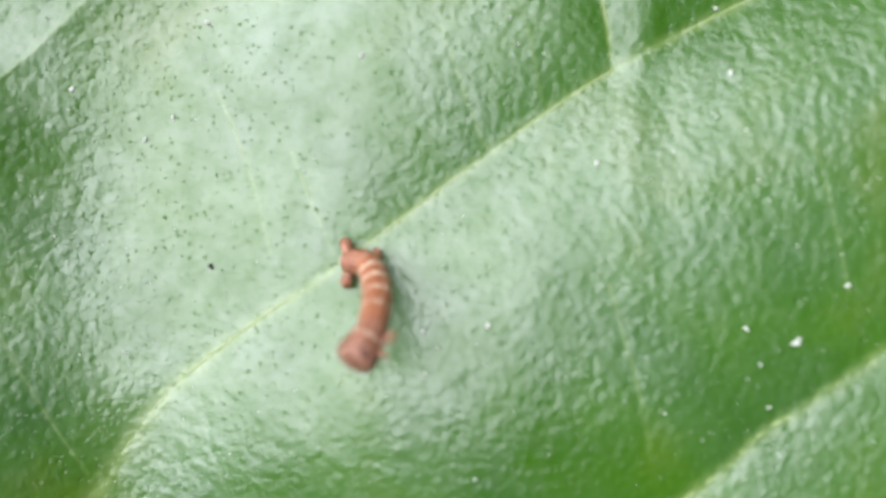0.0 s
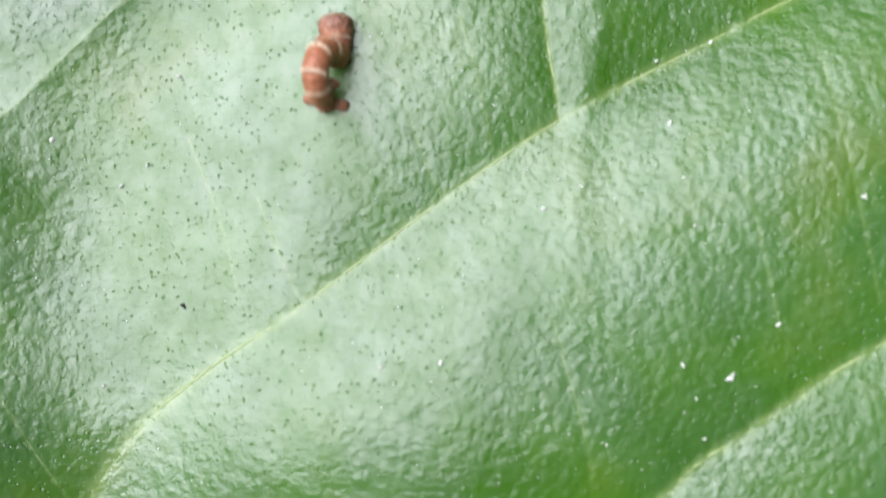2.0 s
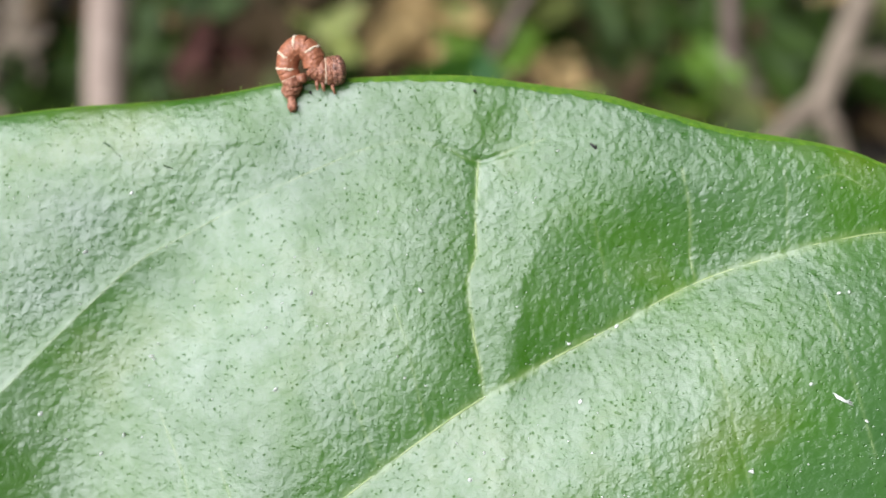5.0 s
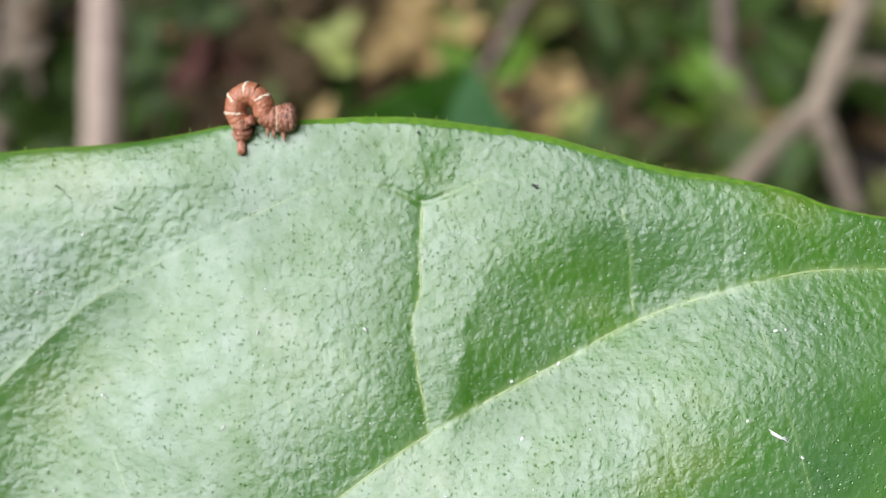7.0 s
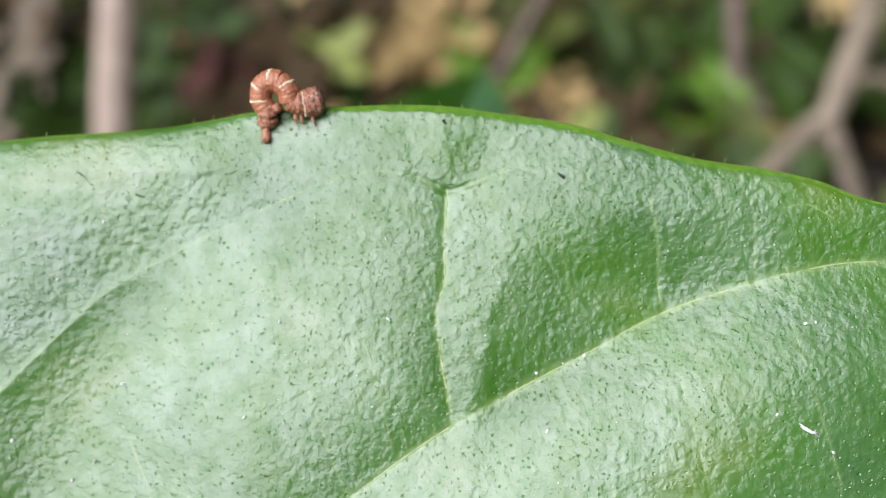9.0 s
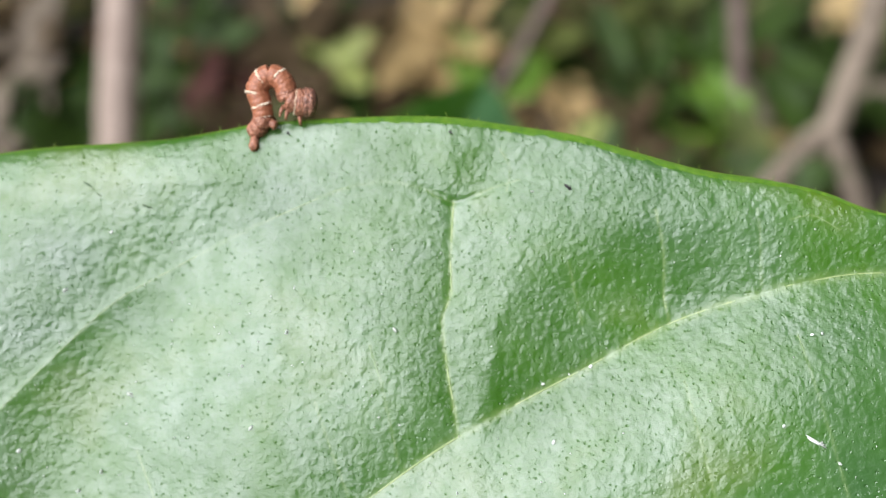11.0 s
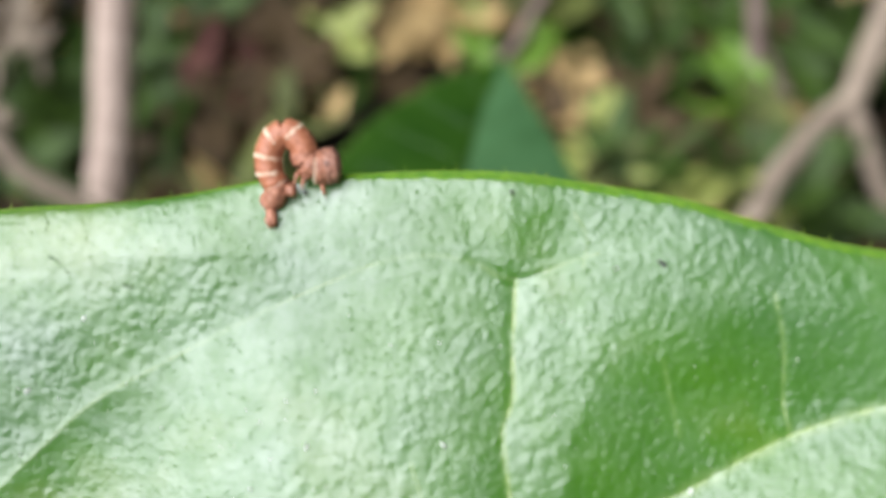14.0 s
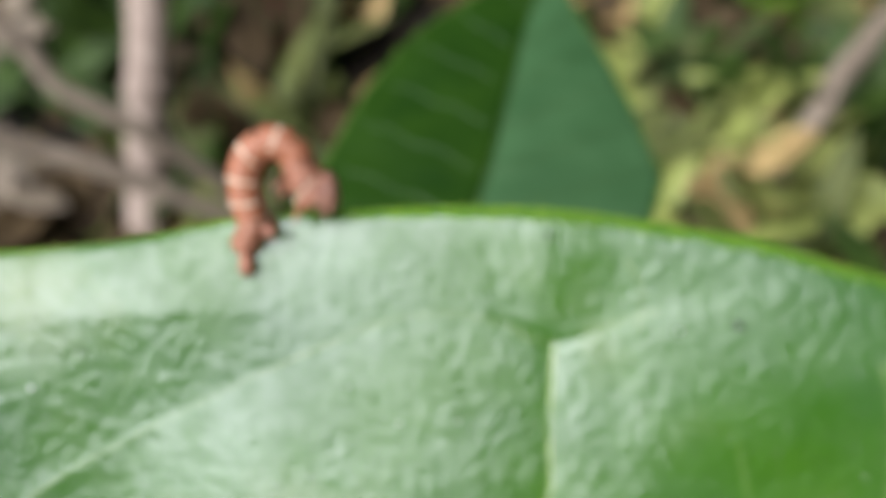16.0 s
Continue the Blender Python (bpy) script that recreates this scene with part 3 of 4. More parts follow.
def litter_leaf(kind, m):
    """One more leaf of the litter, at a pose; the meshes are shared."""
    rng = litter_rng
    if kind not in stock:
        name, mat, label, cat = LITTER[kind]
        stock[kind] = []
        for v in range(4):
            small = 0.62 if kind == "tan" else 0.8
            length, width, curl, fold, seed = small * rng.uniform(0.055, 0.095), small * rng.uniform(0.024, 0.046), rng.uniform(-0.25, 0.3), rng.uniform(-0.2, 0.5), len(stock) * 10 + v
            ob = new(name)
            blade = part("blade", leaf_blade(length, width, curl, fold, seed), mat, ob)
            blade.modifiers.new("thickness", "SOLIDIFY").thickness = 0.0006
            way = [Vector((0, k * length, curl * length * k * k + noise.noise(Vector((k * 3 + seed, 0, seed * 1.7))) * width * 0.08)) for k in np.linspace(0, 1, 12)]
            part("midrib", tube(bmesh.new(), way, np.linspace(0.0011, 0.0004, 12), 5), mat, ob)
            part("stalk", tube(bmesh.new(), [way[0], Vector((0.001, -length * 0.12, -0.001)), Vector((0.002, -length * 0.22, -0.004))], 0.0009, 5), mat, ob)
            stock[kind].append(tagged(ob, label, cat, "litter on the ground"))
    ob = next((o for o in stock[kind] if o not in placed), None) or rng.choice(stock[kind])
    if ob in placed:
        copy_thing(ob, m)
    else:
        ob.matrix_world = m
        placed.add(ob)


def litter_pose(x, y, lift):
    r = litter_rng
    return pose(x, y, GROUND + r.uniform(0.0, 0.02) + lift, r.uniform(-35, 45), r.uniform(-35, 35), r.uniform(0, 360))


def patch(x, y, radius, kind, count):
    """A few leaves of one kind round a place."""
    for _ in range(count):
        a, d = litter_rng.uniform(0, 2 * math.pi), radius * math.sqrt(litter_rng.random())
        litter_leaf(kind, litter_pose(x + d * math.cos(a) - 0.01, y + d * math.sin(a) - 0.01, litter_rng.uniform(0.005, 0.03)))


def build_litter_cover():
    """The uncounted cover of dead and green leaves, one mesh."""
    rng = random.Random(7)
    bm = bmesh.new()
    mats = [BROWN, TAN, HERB, OLIVE, GREY]
    for i in range(1400):
        k = rng.choices(range(5), (6, 2.5, 5, 4, 1.5))[0]
        one = leaf_blade(rng.uniform(0.035, 0.08), rng.uniform(0.02, 0.042), rng.uniform(-0.25, 0.3), rng.uniform(-0.2, 0.5), i)
        reach = 1.0 if i < 800 else 2.2
        one.transform(pose(-0.10 + reach * rng.uniform(-0.6, 0.6), 0.57 + reach * rng.uniform(-0.45, 0.45), GROUND + rng.uniform(0.0, 0.018), rng.uniform(-30, 40), rng.uniform(-30, 30), rng.uniform(0, 360)))
        me = bpy.data.meshes.new("one")
        for f in one.faces:
            f.material_index, f.smooth = k, True
        one.to_mesh(me)
        one.free()
        bm.from_mesh(me)
        bpy.data.meshes.remove(me)
    ob = part("leaf_litter", bm, mats[0], None)
    for m in mats[1:]:
        ob.data.materials.append(m)
    return tagged(ob, "mixed brown and green leaf litter on soil", "litter", kind="stuff")


build_litter_cover()
patch(-0.064, 0.614, 0.030, "tan", 16)
patch(-0.066, 0.653, 0.025, "tan", 12)
patch(0.018, 0.563, 0.029, "tan", 15)
patch(0.038, 0.632, 0.030, "olive", 8)
patch(-0.156, 0.605, 0.020, "pale", 2)
patch(-0.183, 0.577, 0.022, "brown", 11)
patch(-0.242, 0.608, 0.025, "red", 5)
patch(-0.299, 0.588, 0.031, "green", 16)
patch(-0.302, 0.649, 0.032, "green", 11)
patch(-0.329, 0.635, 0.019, "tan", 6)
patch(-0.435, 0.616, 0.034, "grey", 5)
patch(-0.396, 0.557, 0.031, "green", 11)
patch(-0.470, 0.673, 0.035, "brown", 11)
patch(-0.218, 0.644, 0.026, "brown", 11)
patch(0.120, 0.578, 0.034, "green", 12)
patch(0.184, 0.530, 0.028, "bright", 8)
patch(0.061, 0.503, 0.031, "brown", 11)
patch(0.175, 0.626, 0.025, "green", 11)
patch(0.135, 0.650, 0.031, "olive", 8)
patch(0.277, 0.559, 0.030, "green", 14)
patch(0.235, 0.623, 0.031, "green", 14)
patch(-0.132, 0.664, 0.020, "brown", 8)
patch(0.115, 0.412, 0.028, "pale", 9)
patch(0.150, 0.374, 0.026, "pale", 8)
patch(0.100, 0.367, 0.023, "tan", 9)
patch(0.054, 0.487, 0.020, "pale", 4)
patch(0.084, 0.481, 0.020, "brown", 9)
patch(0.045, 0.390, 0.023, "olive", 12)
patch(0.058, 0.354, 0.022, "pale", 6)
patch(0.178, 0.433, 0.024, "green", 14)
patch(0.139, 0.468, 0.025, "green", 14)
patch(0.070, 0.446, 0.020, "green", 9)
patch(-0.290, 0.509, 0.028, "green", 16)
patch(-0.239, 0.382, 0.024, "olive", 9)
patch(-0.279, 0.416, 0.025, "green", 11)
patch(-0.195, 0.499, 0.022, "olive", 8)
patch(-0.226, 0.451, 0.022, "brown", 11)
patch(-0.195, 0.414, 0.020, "olive", 8)
patch(-0.383, 0.384, 0.035, "grey", 6)
patch(-0.388, 0.341, 0.030, "brown", 11)
patch(-0.398, 0.462, 0.032, "green", 14)
patch(-0.448, 0.534, 0.035, "grey", 6)
patch(-0.249, 0.536, 0.018, "red", 4)
patch(-0.219, 0.340, 0.023, "pale", 5)
patch(0.138, 0.325, 0.025, "olive", 8)
patch(-0.035, 0.636, 0.030, "tan", 13)
patch(-0.154, 0.608, 0.014, "pale", 3)

litter_leaf("pale", pose(-0.185, 0.560, -0.475, 28, 0, -42))
litter_leaf("pale", pose(-0.172, 0.585, -0.465, 24, 8, -50))
litter_leaf("bright", pose(-0.035, 0.560, -0.470, 25, 0, 20))
litter_leaf("bright", pose(-0.015, 0.545, -0.470, 20, 0, -35))
patch(0.109, 0.390, 0.026, "pale", 8)
patch(0.153, 0.341, 0.024, "pale", 8)
patch(0.059, 0.470, 0.022, "pale", 5)


def build_stick(name, label, runs, material):
    ob = tagged(new(name), label, "stick")
    for k, (points, r0, r1) in enumerate(runs):
        p = spline(points, 24)
        p += 0.002 * np.array([[noise.noise(Vector(q) * 30 + Vector((k, s, 0))) for s in range(3)] for q in p])
        branch = part("branch", tube(bmesh.new(), p, np.linspace(r0, r1, len(p)), 10), material, ob)
        for i in (5, 12, 18):
            ahead = Vector(p[i + 1] - p[i - 1]).normalized()
            r = r0 + (r1 - r0) * i / 23
            part("node_ring", tube(bmesh.new(), [Vector(p[i]) + ahead * r * k for k in (-0.5, -0.2, 0.2, 0.5)], [r * 1.01, r * 1.13, r * 1.13, r * 1.01], 12), material, branch)
    return ob


build_stick("dead_stem", "pale dead plant stem leaning up from the litter", [([(-0.3031, 0.3218, -0.5040), (-0.2910, 0.4748, -0.3863), (-0.2777, 0.6456, -0.2544), (-0.2681, 0.7536, -0.1680)], 0.0145, 0.0158)], STEM)
build_stick("forked_twig", "pale forked twig leaning over the litter", [
    ([(0.1231, 0.3600, -0.5040), (0.1279, 0.3696, -0.4500), (0.1414, 0.3774, -0.4349), (0.1536, 0.4007, -0.4286), (0.1798, 0.4385, -0.4366), (0.2084, 0.4778, -0.4490), (0.2256, 0.4919, -0.4471), (0.2410, 0.5176, -0.4132), (0.2513, 0.5429, -0.3779), (0.2647, 0.5916, -0.3060)], 0.0072, 0.0120),
    ([(0.2256, 0.4919, -0.4471), (0.2354, 0.4704, -0.4640), (0.2563, 0.4236, -0.5040)], 0.0088, 0.0066),
], FORK)
build_stick("thin_twig", "thin pale greyish twig crossing the litter", [([(-0.3677, 0.3756, -0.2700), (-0.3170, 0.3650, -0.3242), (-0.3006, 0.3514, -0.3487), (-0.2537, 0.3408, -0.3900), (-0.1817, 0.3276, -0.4980)], 0.0068, 0.0052)], FORK)
build_stick("thin_twig", "thin pale greyish twig crossing the litter", [([(-0.3857, 0.3060, -0.2820), (-0.3086, 0.3068, -0.3430), (-0.2590, 0.3060, -0.3764), (-0.1217, 0.3036, -0.5040)], 0.0068, 0.0052)], FORK)
build_stick("thin_twig", "thin brown twig lying in the litter", [([(-0.0557, 0.5256, -0.4980), (-0.0283, 0.5513, -0.4624), (-0.0005, 0.5751, -0.4366), (0.0343, 0.6156, -0.3840)], 0.0045, 0.0052)], TWIG)
build_stick("thin_twig", "thin brown upright twig in the litter", [([(0.1615, 0.6216, -0.3540), (0.1637, 0.5873, -0.3978), (0.1673, 0.5544, -0.4368), (0.1723, 0.5136, -0.5040)], 0.0063, 0.0076)], TWIG)


def build_dark_leaf():
    """The leaf that stands behind the first one: two halves folded along the midrib, tip away from the camera."""
    top = tagged(new("broad_leaf"), "broad dark green pointed leaf behind the caterpillar's leaf", "leaf")
    rib = spline([(-0.9, 24.0), (-1.55, 21.0), (-1.95, 18.0), (-2.5, 14.3), (-3.4, 10.5), (-4.6, 7.0)], 61)
    length = 17.5

    def spot(k, q, half, above=0.0):
        """A place on the blade: k along the midrib from the tip, q out to the edge of one half."""
        s = k * length
        x, y = rib[int(round(k * 60))]
        wide = 4.8 * (1 - math.exp(-s / 3.3)) if half < 0 else 4.7 * min(1.0, s / 9.8) ** 0.85
        wide *= math.sqrt(max(0.0, 1 - (max(0.0, s - 10.5) / 7.2) ** 2)) * (1 - 0.6 * math.exp(-s / 1.0))
        wide += 0.05 * noise.noise(Vector((s * 0.9, half * 3, 0)))
        rise_out = (0.16 if half < 0 else 0.02) * wide * q - 0.10 * wide * q * q
        ripple = 0.03 * math.sin(s * 2.1 + q * 5) * q + 0.012 * math.sin(s * 5.6 - q * 4)
        return Vector((x + half * wide * q, y + 0.08 * wide * q, -16.5 + 0.15 * (24.0 - y) + 0.02 * s * (1 - k) + rise_out + ripple + above)) * CM

    # the right half's sheen is painted in as a paler, bluer green
    for half, mat in ((-1, DARK_LEAF), (1, DARK_LEAF_SHEEN)):
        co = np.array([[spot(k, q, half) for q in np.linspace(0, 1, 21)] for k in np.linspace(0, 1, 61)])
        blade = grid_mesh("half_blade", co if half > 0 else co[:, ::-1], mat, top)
        blade.modifiers.new("thickness", "SOLIDIFY").thickness = 0.0005
        for k in (0.14, 0.24, 0.34, 0.44, 0.54, 0.64):
            way = [spot(k - 0.10 * q, q, half, 0.03 + 0.03 * q) for q in np.linspace(0.02, 0.92, 9)]
            part("side_vein", tube(bmesh.new(), way, np.linspace(0.0004, 0.0002, 9), 5), VEIN_DARK, top)
        # a cord whose colour paints the light shining through the edge
        way = [spot(k, 1.0, half) for k in np.linspace(0.0, 0.95, 40)]
        part("edge", tube(bmesh.new(), way, 0.0006, 6), EDGE_GREEN, top, "yellowish edge with light through it painted in")
    part("midrib", tube(bmesh.new(), [spot(k, 0.0, 1, 0.04) for k in np.linspace(0, 1, 31)], np.linspace(0.0003, 0.0010, 31), 6), VEIN_DARK, top)
    foot = spot(1.0, 0.0, 1)
    part("stalk", tube(bmesh.new(), [foot, foot + Vector((-0.006, -0.02, -0.004)), foot + Vector((-0.014, -0.035, -0.02))], 0.0011, 7), VEIN_DARK, top)
    return top


build_dark_leaf()


def on_leaf(u, v, lift=0.0):
    return LEAF @ (Vector((u, v, float(relief(u, v)) + lift)) * CM)


def build_specks():
    """White dust grains lying on the blade."""
    bm = bmesh.new()
    rng = random.Random(9)
    spots = [(0.97, -0.07), (0.0, -0.58), (0.19, -0.64), (-0.14, -0.84), (1.16, -0.99), (1.88, -1.84), (1.06, -2.2), (1.18, -2.49), (-1.56, -2.25), (-1.13, -3.46), (-1.04, -2.2), (-4.18, -2.47), (-2.12, 0.06), (-0.87, 0.39), (-3.47, 0.37), (-4.05, -0.62), (1.26, -2.84), (-4.67, -0.2)]
    spots += [(-3.66, 2.1), (-4.16, 1.49), (-0.64, 1.06), (0.78, 2.49), (3.53, 1.0), (3.63, 1.01), (3.2, 0.11), (3.72, -0.25), (-3.5, 0.4), (-2.23, 0.69), (1.36, 0.69), (0.87, 0.51), (-1.76, 1.04), (-3.8, -0.42), (-0.8, 0.17)]
    big = len(spots)
    spots += [(rng.uniform(-5.2, 4.2), rng.uniform(-3.6, 2.2)) for _ in range(240)]
    heights = relief(*np.array(spots).T)
    for i, (u, v) in enumerate(spots):
        r = (rng.uniform(0.014, 0.024) if i < big else rng.uniform(0.004, 0.010)) * CM
        m = LEAF @ Matrix.Translation(Vector((u, v, heights[i] + 0.008)) * CM) @ Euler((rng.uniform(0, 3), rng.uniform(0, 3), rng.uniform(0, 3))).to_matrix().to_4x4() @ Matrix.Diagonal((r * rng.uniform(0.8, 1.7), r, r * 0.6, 1))
        bmesh.ops.create_icosphere(bm, subdivisions=1, radius=1, matrix=m)
    ob = part("dust_specks", bm, DUST, None, smooth=False)
    return tagged(ob, "white dust grains scattered over the leaf", "dust", kind="stuff")


build_specks()


def build_flake(name, label, u, v, length, width, turn, material):
    """A small torn flake of lint or husk lying on the blade."""
    bm = bmesh.new()
    for k in range(3):
        a = radians(turn + (k - 1) * 9)
        c, s = math.cos(a) * length * (1 - 0.2 * k), math.sin(a) * length * (1 - 0.2 * k)
        pts = [Vector((u - c / 2, v - s / 2, 0)), Vector((u + 0.01 * k, v - 0.012 * k, 0)), Vector((u + c / 2, v + s / 2 + 0.01 * k, 0))]
        pts = [LEAF @ (Vector((p.x, p.y, float(relief(p.x, p.y)) + 0.012)) * CM) for p in pts]
        tube(bm, pts, [width * 0.4 * CM, width * CM, width * 0.3 * CM], 6)
    return tagged(part(name, bm, material, None), label, "debris")


build_flake("lint_flake", "white torn lint flake on the leaf", 3.5, -0.04, 0.23, 0.012, -25, DUST)
build_flake("lint_flake", "white lint flake on the leaf", 1.47, -2.3, 0.10, 0.014, 40, DUST)
build_flake("lint_flake", "tiny white lint flake on the leaf", 2.6, -0.73, 0.05, 0.012, 15, DUST)
build_flake("soil_crumb", "black soil crumb on the leaf", -3.44, -1.72, 0.035, 0.018, 0, CRUMB)
build_flake("soil_crumb", "dark grey crumb on the leaf", 1.15, 2.53, 0.09, 0.014, -30, CRUMB)
build_flake("soil_crumb", "small black crumb near the leaf margin", -0.07, 3.13, 0.03, 0.01, 0, CRUMB)
build_flake("soil_crumb", "small black crumb near the leaf margin", -1.8, 3.15, 0.025, 0.009, 0, CRUMB)


def motions():
    keys = []

    def bend(t, points, back=(0, 0, 1), head_back=None):
        keys.append((t, points, back, head_back))

    bend(0, [(-2.23, -1.69, 0.10), (-2.03, -1.71, 0.20), (-1.91, -1.95, 0.45), (-1.92, -2.26, 0.80), (-2.02, -2.46, 0.95)])
    bend(0.1, [(-2.22, -1.67, 0.10), (-2.08, -1.84, 0.20), (-2.03, -2.16, 0.45), (-2.03, -2.59, 0.70)])
    bend(0.2, [(-2.26, -1.69, 0.10), (-2.03, -1.91, 0.16), (-1.70, -2.23, 0.30), (-1.34, -2.64, 0.45)])
    bend(0.3, [(-2.30, -1.75, 0.10), (-1.99, -1.93, 0.15), (-1.57, -2.24, 0.25), (-1.11, -2.59, 0.40)])
    bend(0.4, [(-2.24, -1.69, 0.10), (-1.94, -1.78, 0.15), (-1.44, -2.00, 0.22), (-0.87, -2.22, 0.35)])
    bend(0.5, [(-2.23, -1.67, 0.10), (-1.88, -1.71, 0.14), (-1.28, -1.79, 0.18), (-0.63, -1.86, 0.28)])
    bend(0.6, [(-2.20, -1.66, 0.10), (-1.89, -1.64, 0.14), (-1.38, -1.51, 0.20), (-0.78, -1.29, 0.28)])
    bend(0.7, [(-2.17, -1.65, 0.10), (-1.89, -1.58, 0.14), (-1.49, -1.26, 0.22), (-1.00, -0.86, 0.30)])
    bend(0.8, [(-2.25, -1.62, 0.10), (-1.97, -1.57, 0.14), (-1.59, -1.11, 0.20), (-1.15, -0.61, 0.25)])
    bend(0.9, [(-2.22, -1.64, 0.10), (-1.93, -1.59, 0.14), (-1.69, -1.13, 0.20), (-1.41, -0.49, 0.22)])
    bend(1, [(-2.21, -1.68, 0.10), (-1.93, -1.63, 0.14), (-1.81, -1.10, 0.18), (-1.78, -0.41, 0.14)])
    bend(1.1, [(-2.26, -1.76, 0.10), (-1.97, -1.70, 0.14), (-1.90, -1.16, 0.18), (-2.01, -0.49, 0.14)])
    bend(1.2, [(-2.26, -1.75, 0.10), (-2.02, -1.67, 0.14), (-2.00, -1.13, 0.18), (-2.14, -0.46, 0.12)])
    bend(1.3, [(-2.24, -1.78, 0.10), (-2.00, -1.66, 0.15), (-1.98, -1.09, 0.20), (-2.10, -0.44, 0.12)])
    bend(1.4, [(-2.06, -1.70, 0.10), (-1.91, -1.45, 0.25), (-1.97, -0.97, 0.30), (-2.00, -0.41, 0.12)])
    bend(1.5, [(-2.08, -0.97, 0.09), (-2.08, -0.90, 0.22), (-2.09, -0.84, 0.42), (-2.09, -0.70, 0.52), (-2.05, -0.56, 0.46), (-2.00, -0.53, 0.30), (-1.97, -0.53, 0.18), (-1.98, -0.40, 0.15), (-1.99, -0.20, 0.15)])
    bend(1.6, [(-2.04, -0.91, 0.09), (-2.03, -0.85, 0.22), (-2.05, -0.79, 0.42), (-2.05, -0.65, 0.52), (-2.01, -0.50, 0.46), (-1.95, -0.47, 0.30), (-1.92, -0.48, 0.18), (-1.93, -0.34, 0.15), (-1.95, -0.15, 0.15)])
    bend(1.7, [(-2.03, -0.88, 0.09), (-2.03, -0.62, 0.24), (-2.00, -0.29, 0.38), (-1.97, 0.05, 0.25), (-1.95, 0.35, 0.12)])
    bend(1.8, [(-2.06, -0.89, 0.09), (-2.05, -0.52, 0.15), (-2.02, -0.07, 0.18), (-2.00, 0.36, 0.15), (-2.00, 0.72, 0.10)])
    bend(1.9, [(-2.11, -0.66, 0.09), (-2.07, -0.33, 0.25), (-2.03, 0.03, 0.34), (-2.01, 0.43, 0.20), (-2.01, 0.75, 0.10)])
    bend(2, [(-2.09, 0.07, 0.09), (-2.08, 0.13, 0.22), (-2.10, 0.17, 0.42), (-2.10, 0.30, 0.52), (-2.06, 0.45, 0.46), (-2.00, 0.50, 0.30), (-1.97, 0.50, 0.18), (-1.98, 0.64, 0.15), (-2.00, 0.84, 0.15)])
    bend(2.1, [(-2.16, 0.23, 0.09), (-2.14, 0.46, 0.30), (-2.12, 0.70, 0.42), (-2.08, 0.97, 0.28), (-2.06, 1.18, 0.12)])
    bend(2.2, [(-2.25, 0.22, 0.09), (-2.23, 0.57, 0.20), (-2.20, 0.97, 0.26), (-2.20, 1.35, 0.18), (-2.21, 1.64, 0.10)])
    bend(2.3, [(-2.21, 0.01, 0.09), (-2.23, 0.46, 0.14), (-2.27, 0.90, 0.16), (-2.30, 1.35, 0.14), (-2.32, 1.74, 0.10)])
    bend(2.4, [(-2.27, 0.52, 0.09), (-2.27, 0.80, 0.26), (-2.26, 1.09, 0.38), (-2.25, 1.39, 0.25), (-2.22, 1.64, 0.12)])
    bend(2.5, [(-2.20, 1.06, 0.09), (-2.20, 1.13, 0.22), (-2.22, 1.18, 0.42), (-2.22, 1.31, 0.52), (-2.18, 1.48, 0.46), (-2.12, 1.53, 0.30), (-2.08, 1.53, 0.18), (-2.10, 1.68, 0.15), (-2.11, 1.88, 0.15)])
    bend(2.6, [(-2.11, 1.12, 0.09), (-2.13, 1.33, 0.28), (-2.13, 1.61, 0.42), (-2.06, 1.94, 0.28), (-2.02, 2.22, 0.12)])
    bend(2.7, [(-2.12, 1.22, 0.09), (-2.12, 1.56, 0.18), (-2.07, 1.92, 0.24), (-1.98, 2.24, 0.18), (-1.86, 2.56, 0.10)])
    bend(2.8, [(-2.15, 1.23, 0.09), (-2.13, 1.61, 0.14), (-2.06, 2.02, 0.18), (-1.99, 2.41, 0.15), (-1.91, 2.80, 0.10)])
    bend(2.9, [(-2.08, 1.91, 0.09), (-2.07, 2.12, 0.28), (-2.01, 2.35, 0.42), (-1.97, 2.63, 0.30), (-1.94, 2.90, 0.12)])
    bend(3, [(-1.99, 2.10, 0.09), (-2.00, 2.16, 0.22), (-2.02, 2.20, 0.42), (-2.03, 2.34, 0.52), (-1.99, 2.52, 0.46), (-1.92, 2.57, 0.30), (-1.88, 2.57, 0.18), (-1.89, 2.73, 0.15), (-1.90, 2.94, 0.15)])
    bend(3.1, [(-2.01, 2.07, 0.09), (-2.01, 2.14, 0.22), (-2.04, 2.19, 0.42), (-2.05, 2.33, 0.52), (-2.00, 2.51, 0.46), (-1.94, 2.56, 0.30), (-1.89, 2.55, 0.18), (-1.90, 2.71, 0.15), (-1.92, 2.92, 0.15)])
    bend(3.3, [(-1.93, 2.19, 0.09), (-1.94, 2.26, 0.22), (-1.97, 2.31, 0.42), (-1.98, 2.46, 0.52), (-1.93, 2.64, 0.46), (-1.86, 2.69, 0.30), (-1.81, 2.67, 0.18), (-1.82, 2.83, 0.15), (-1.84, 3.05, 0.15)])
    bend(3.4, [(-1.97, 2.11, 0.09), (-2.02, 2.38, 0.25), (-2.09, 2.67, 0.38), (-2.09, 3.00, 0.30), (-2.07, 3.27, 0.20)])
    bend(3.5, [(-1.96, 2.12, 0.09), (-2.01, 2.46, 0.15), (-2.06, 2.83, 0.18), (-2.05, 3.20, 0.20), (-1.92, 3.46, 0.25)], (0, 0, 1), (-0.2, 1, 0.5))
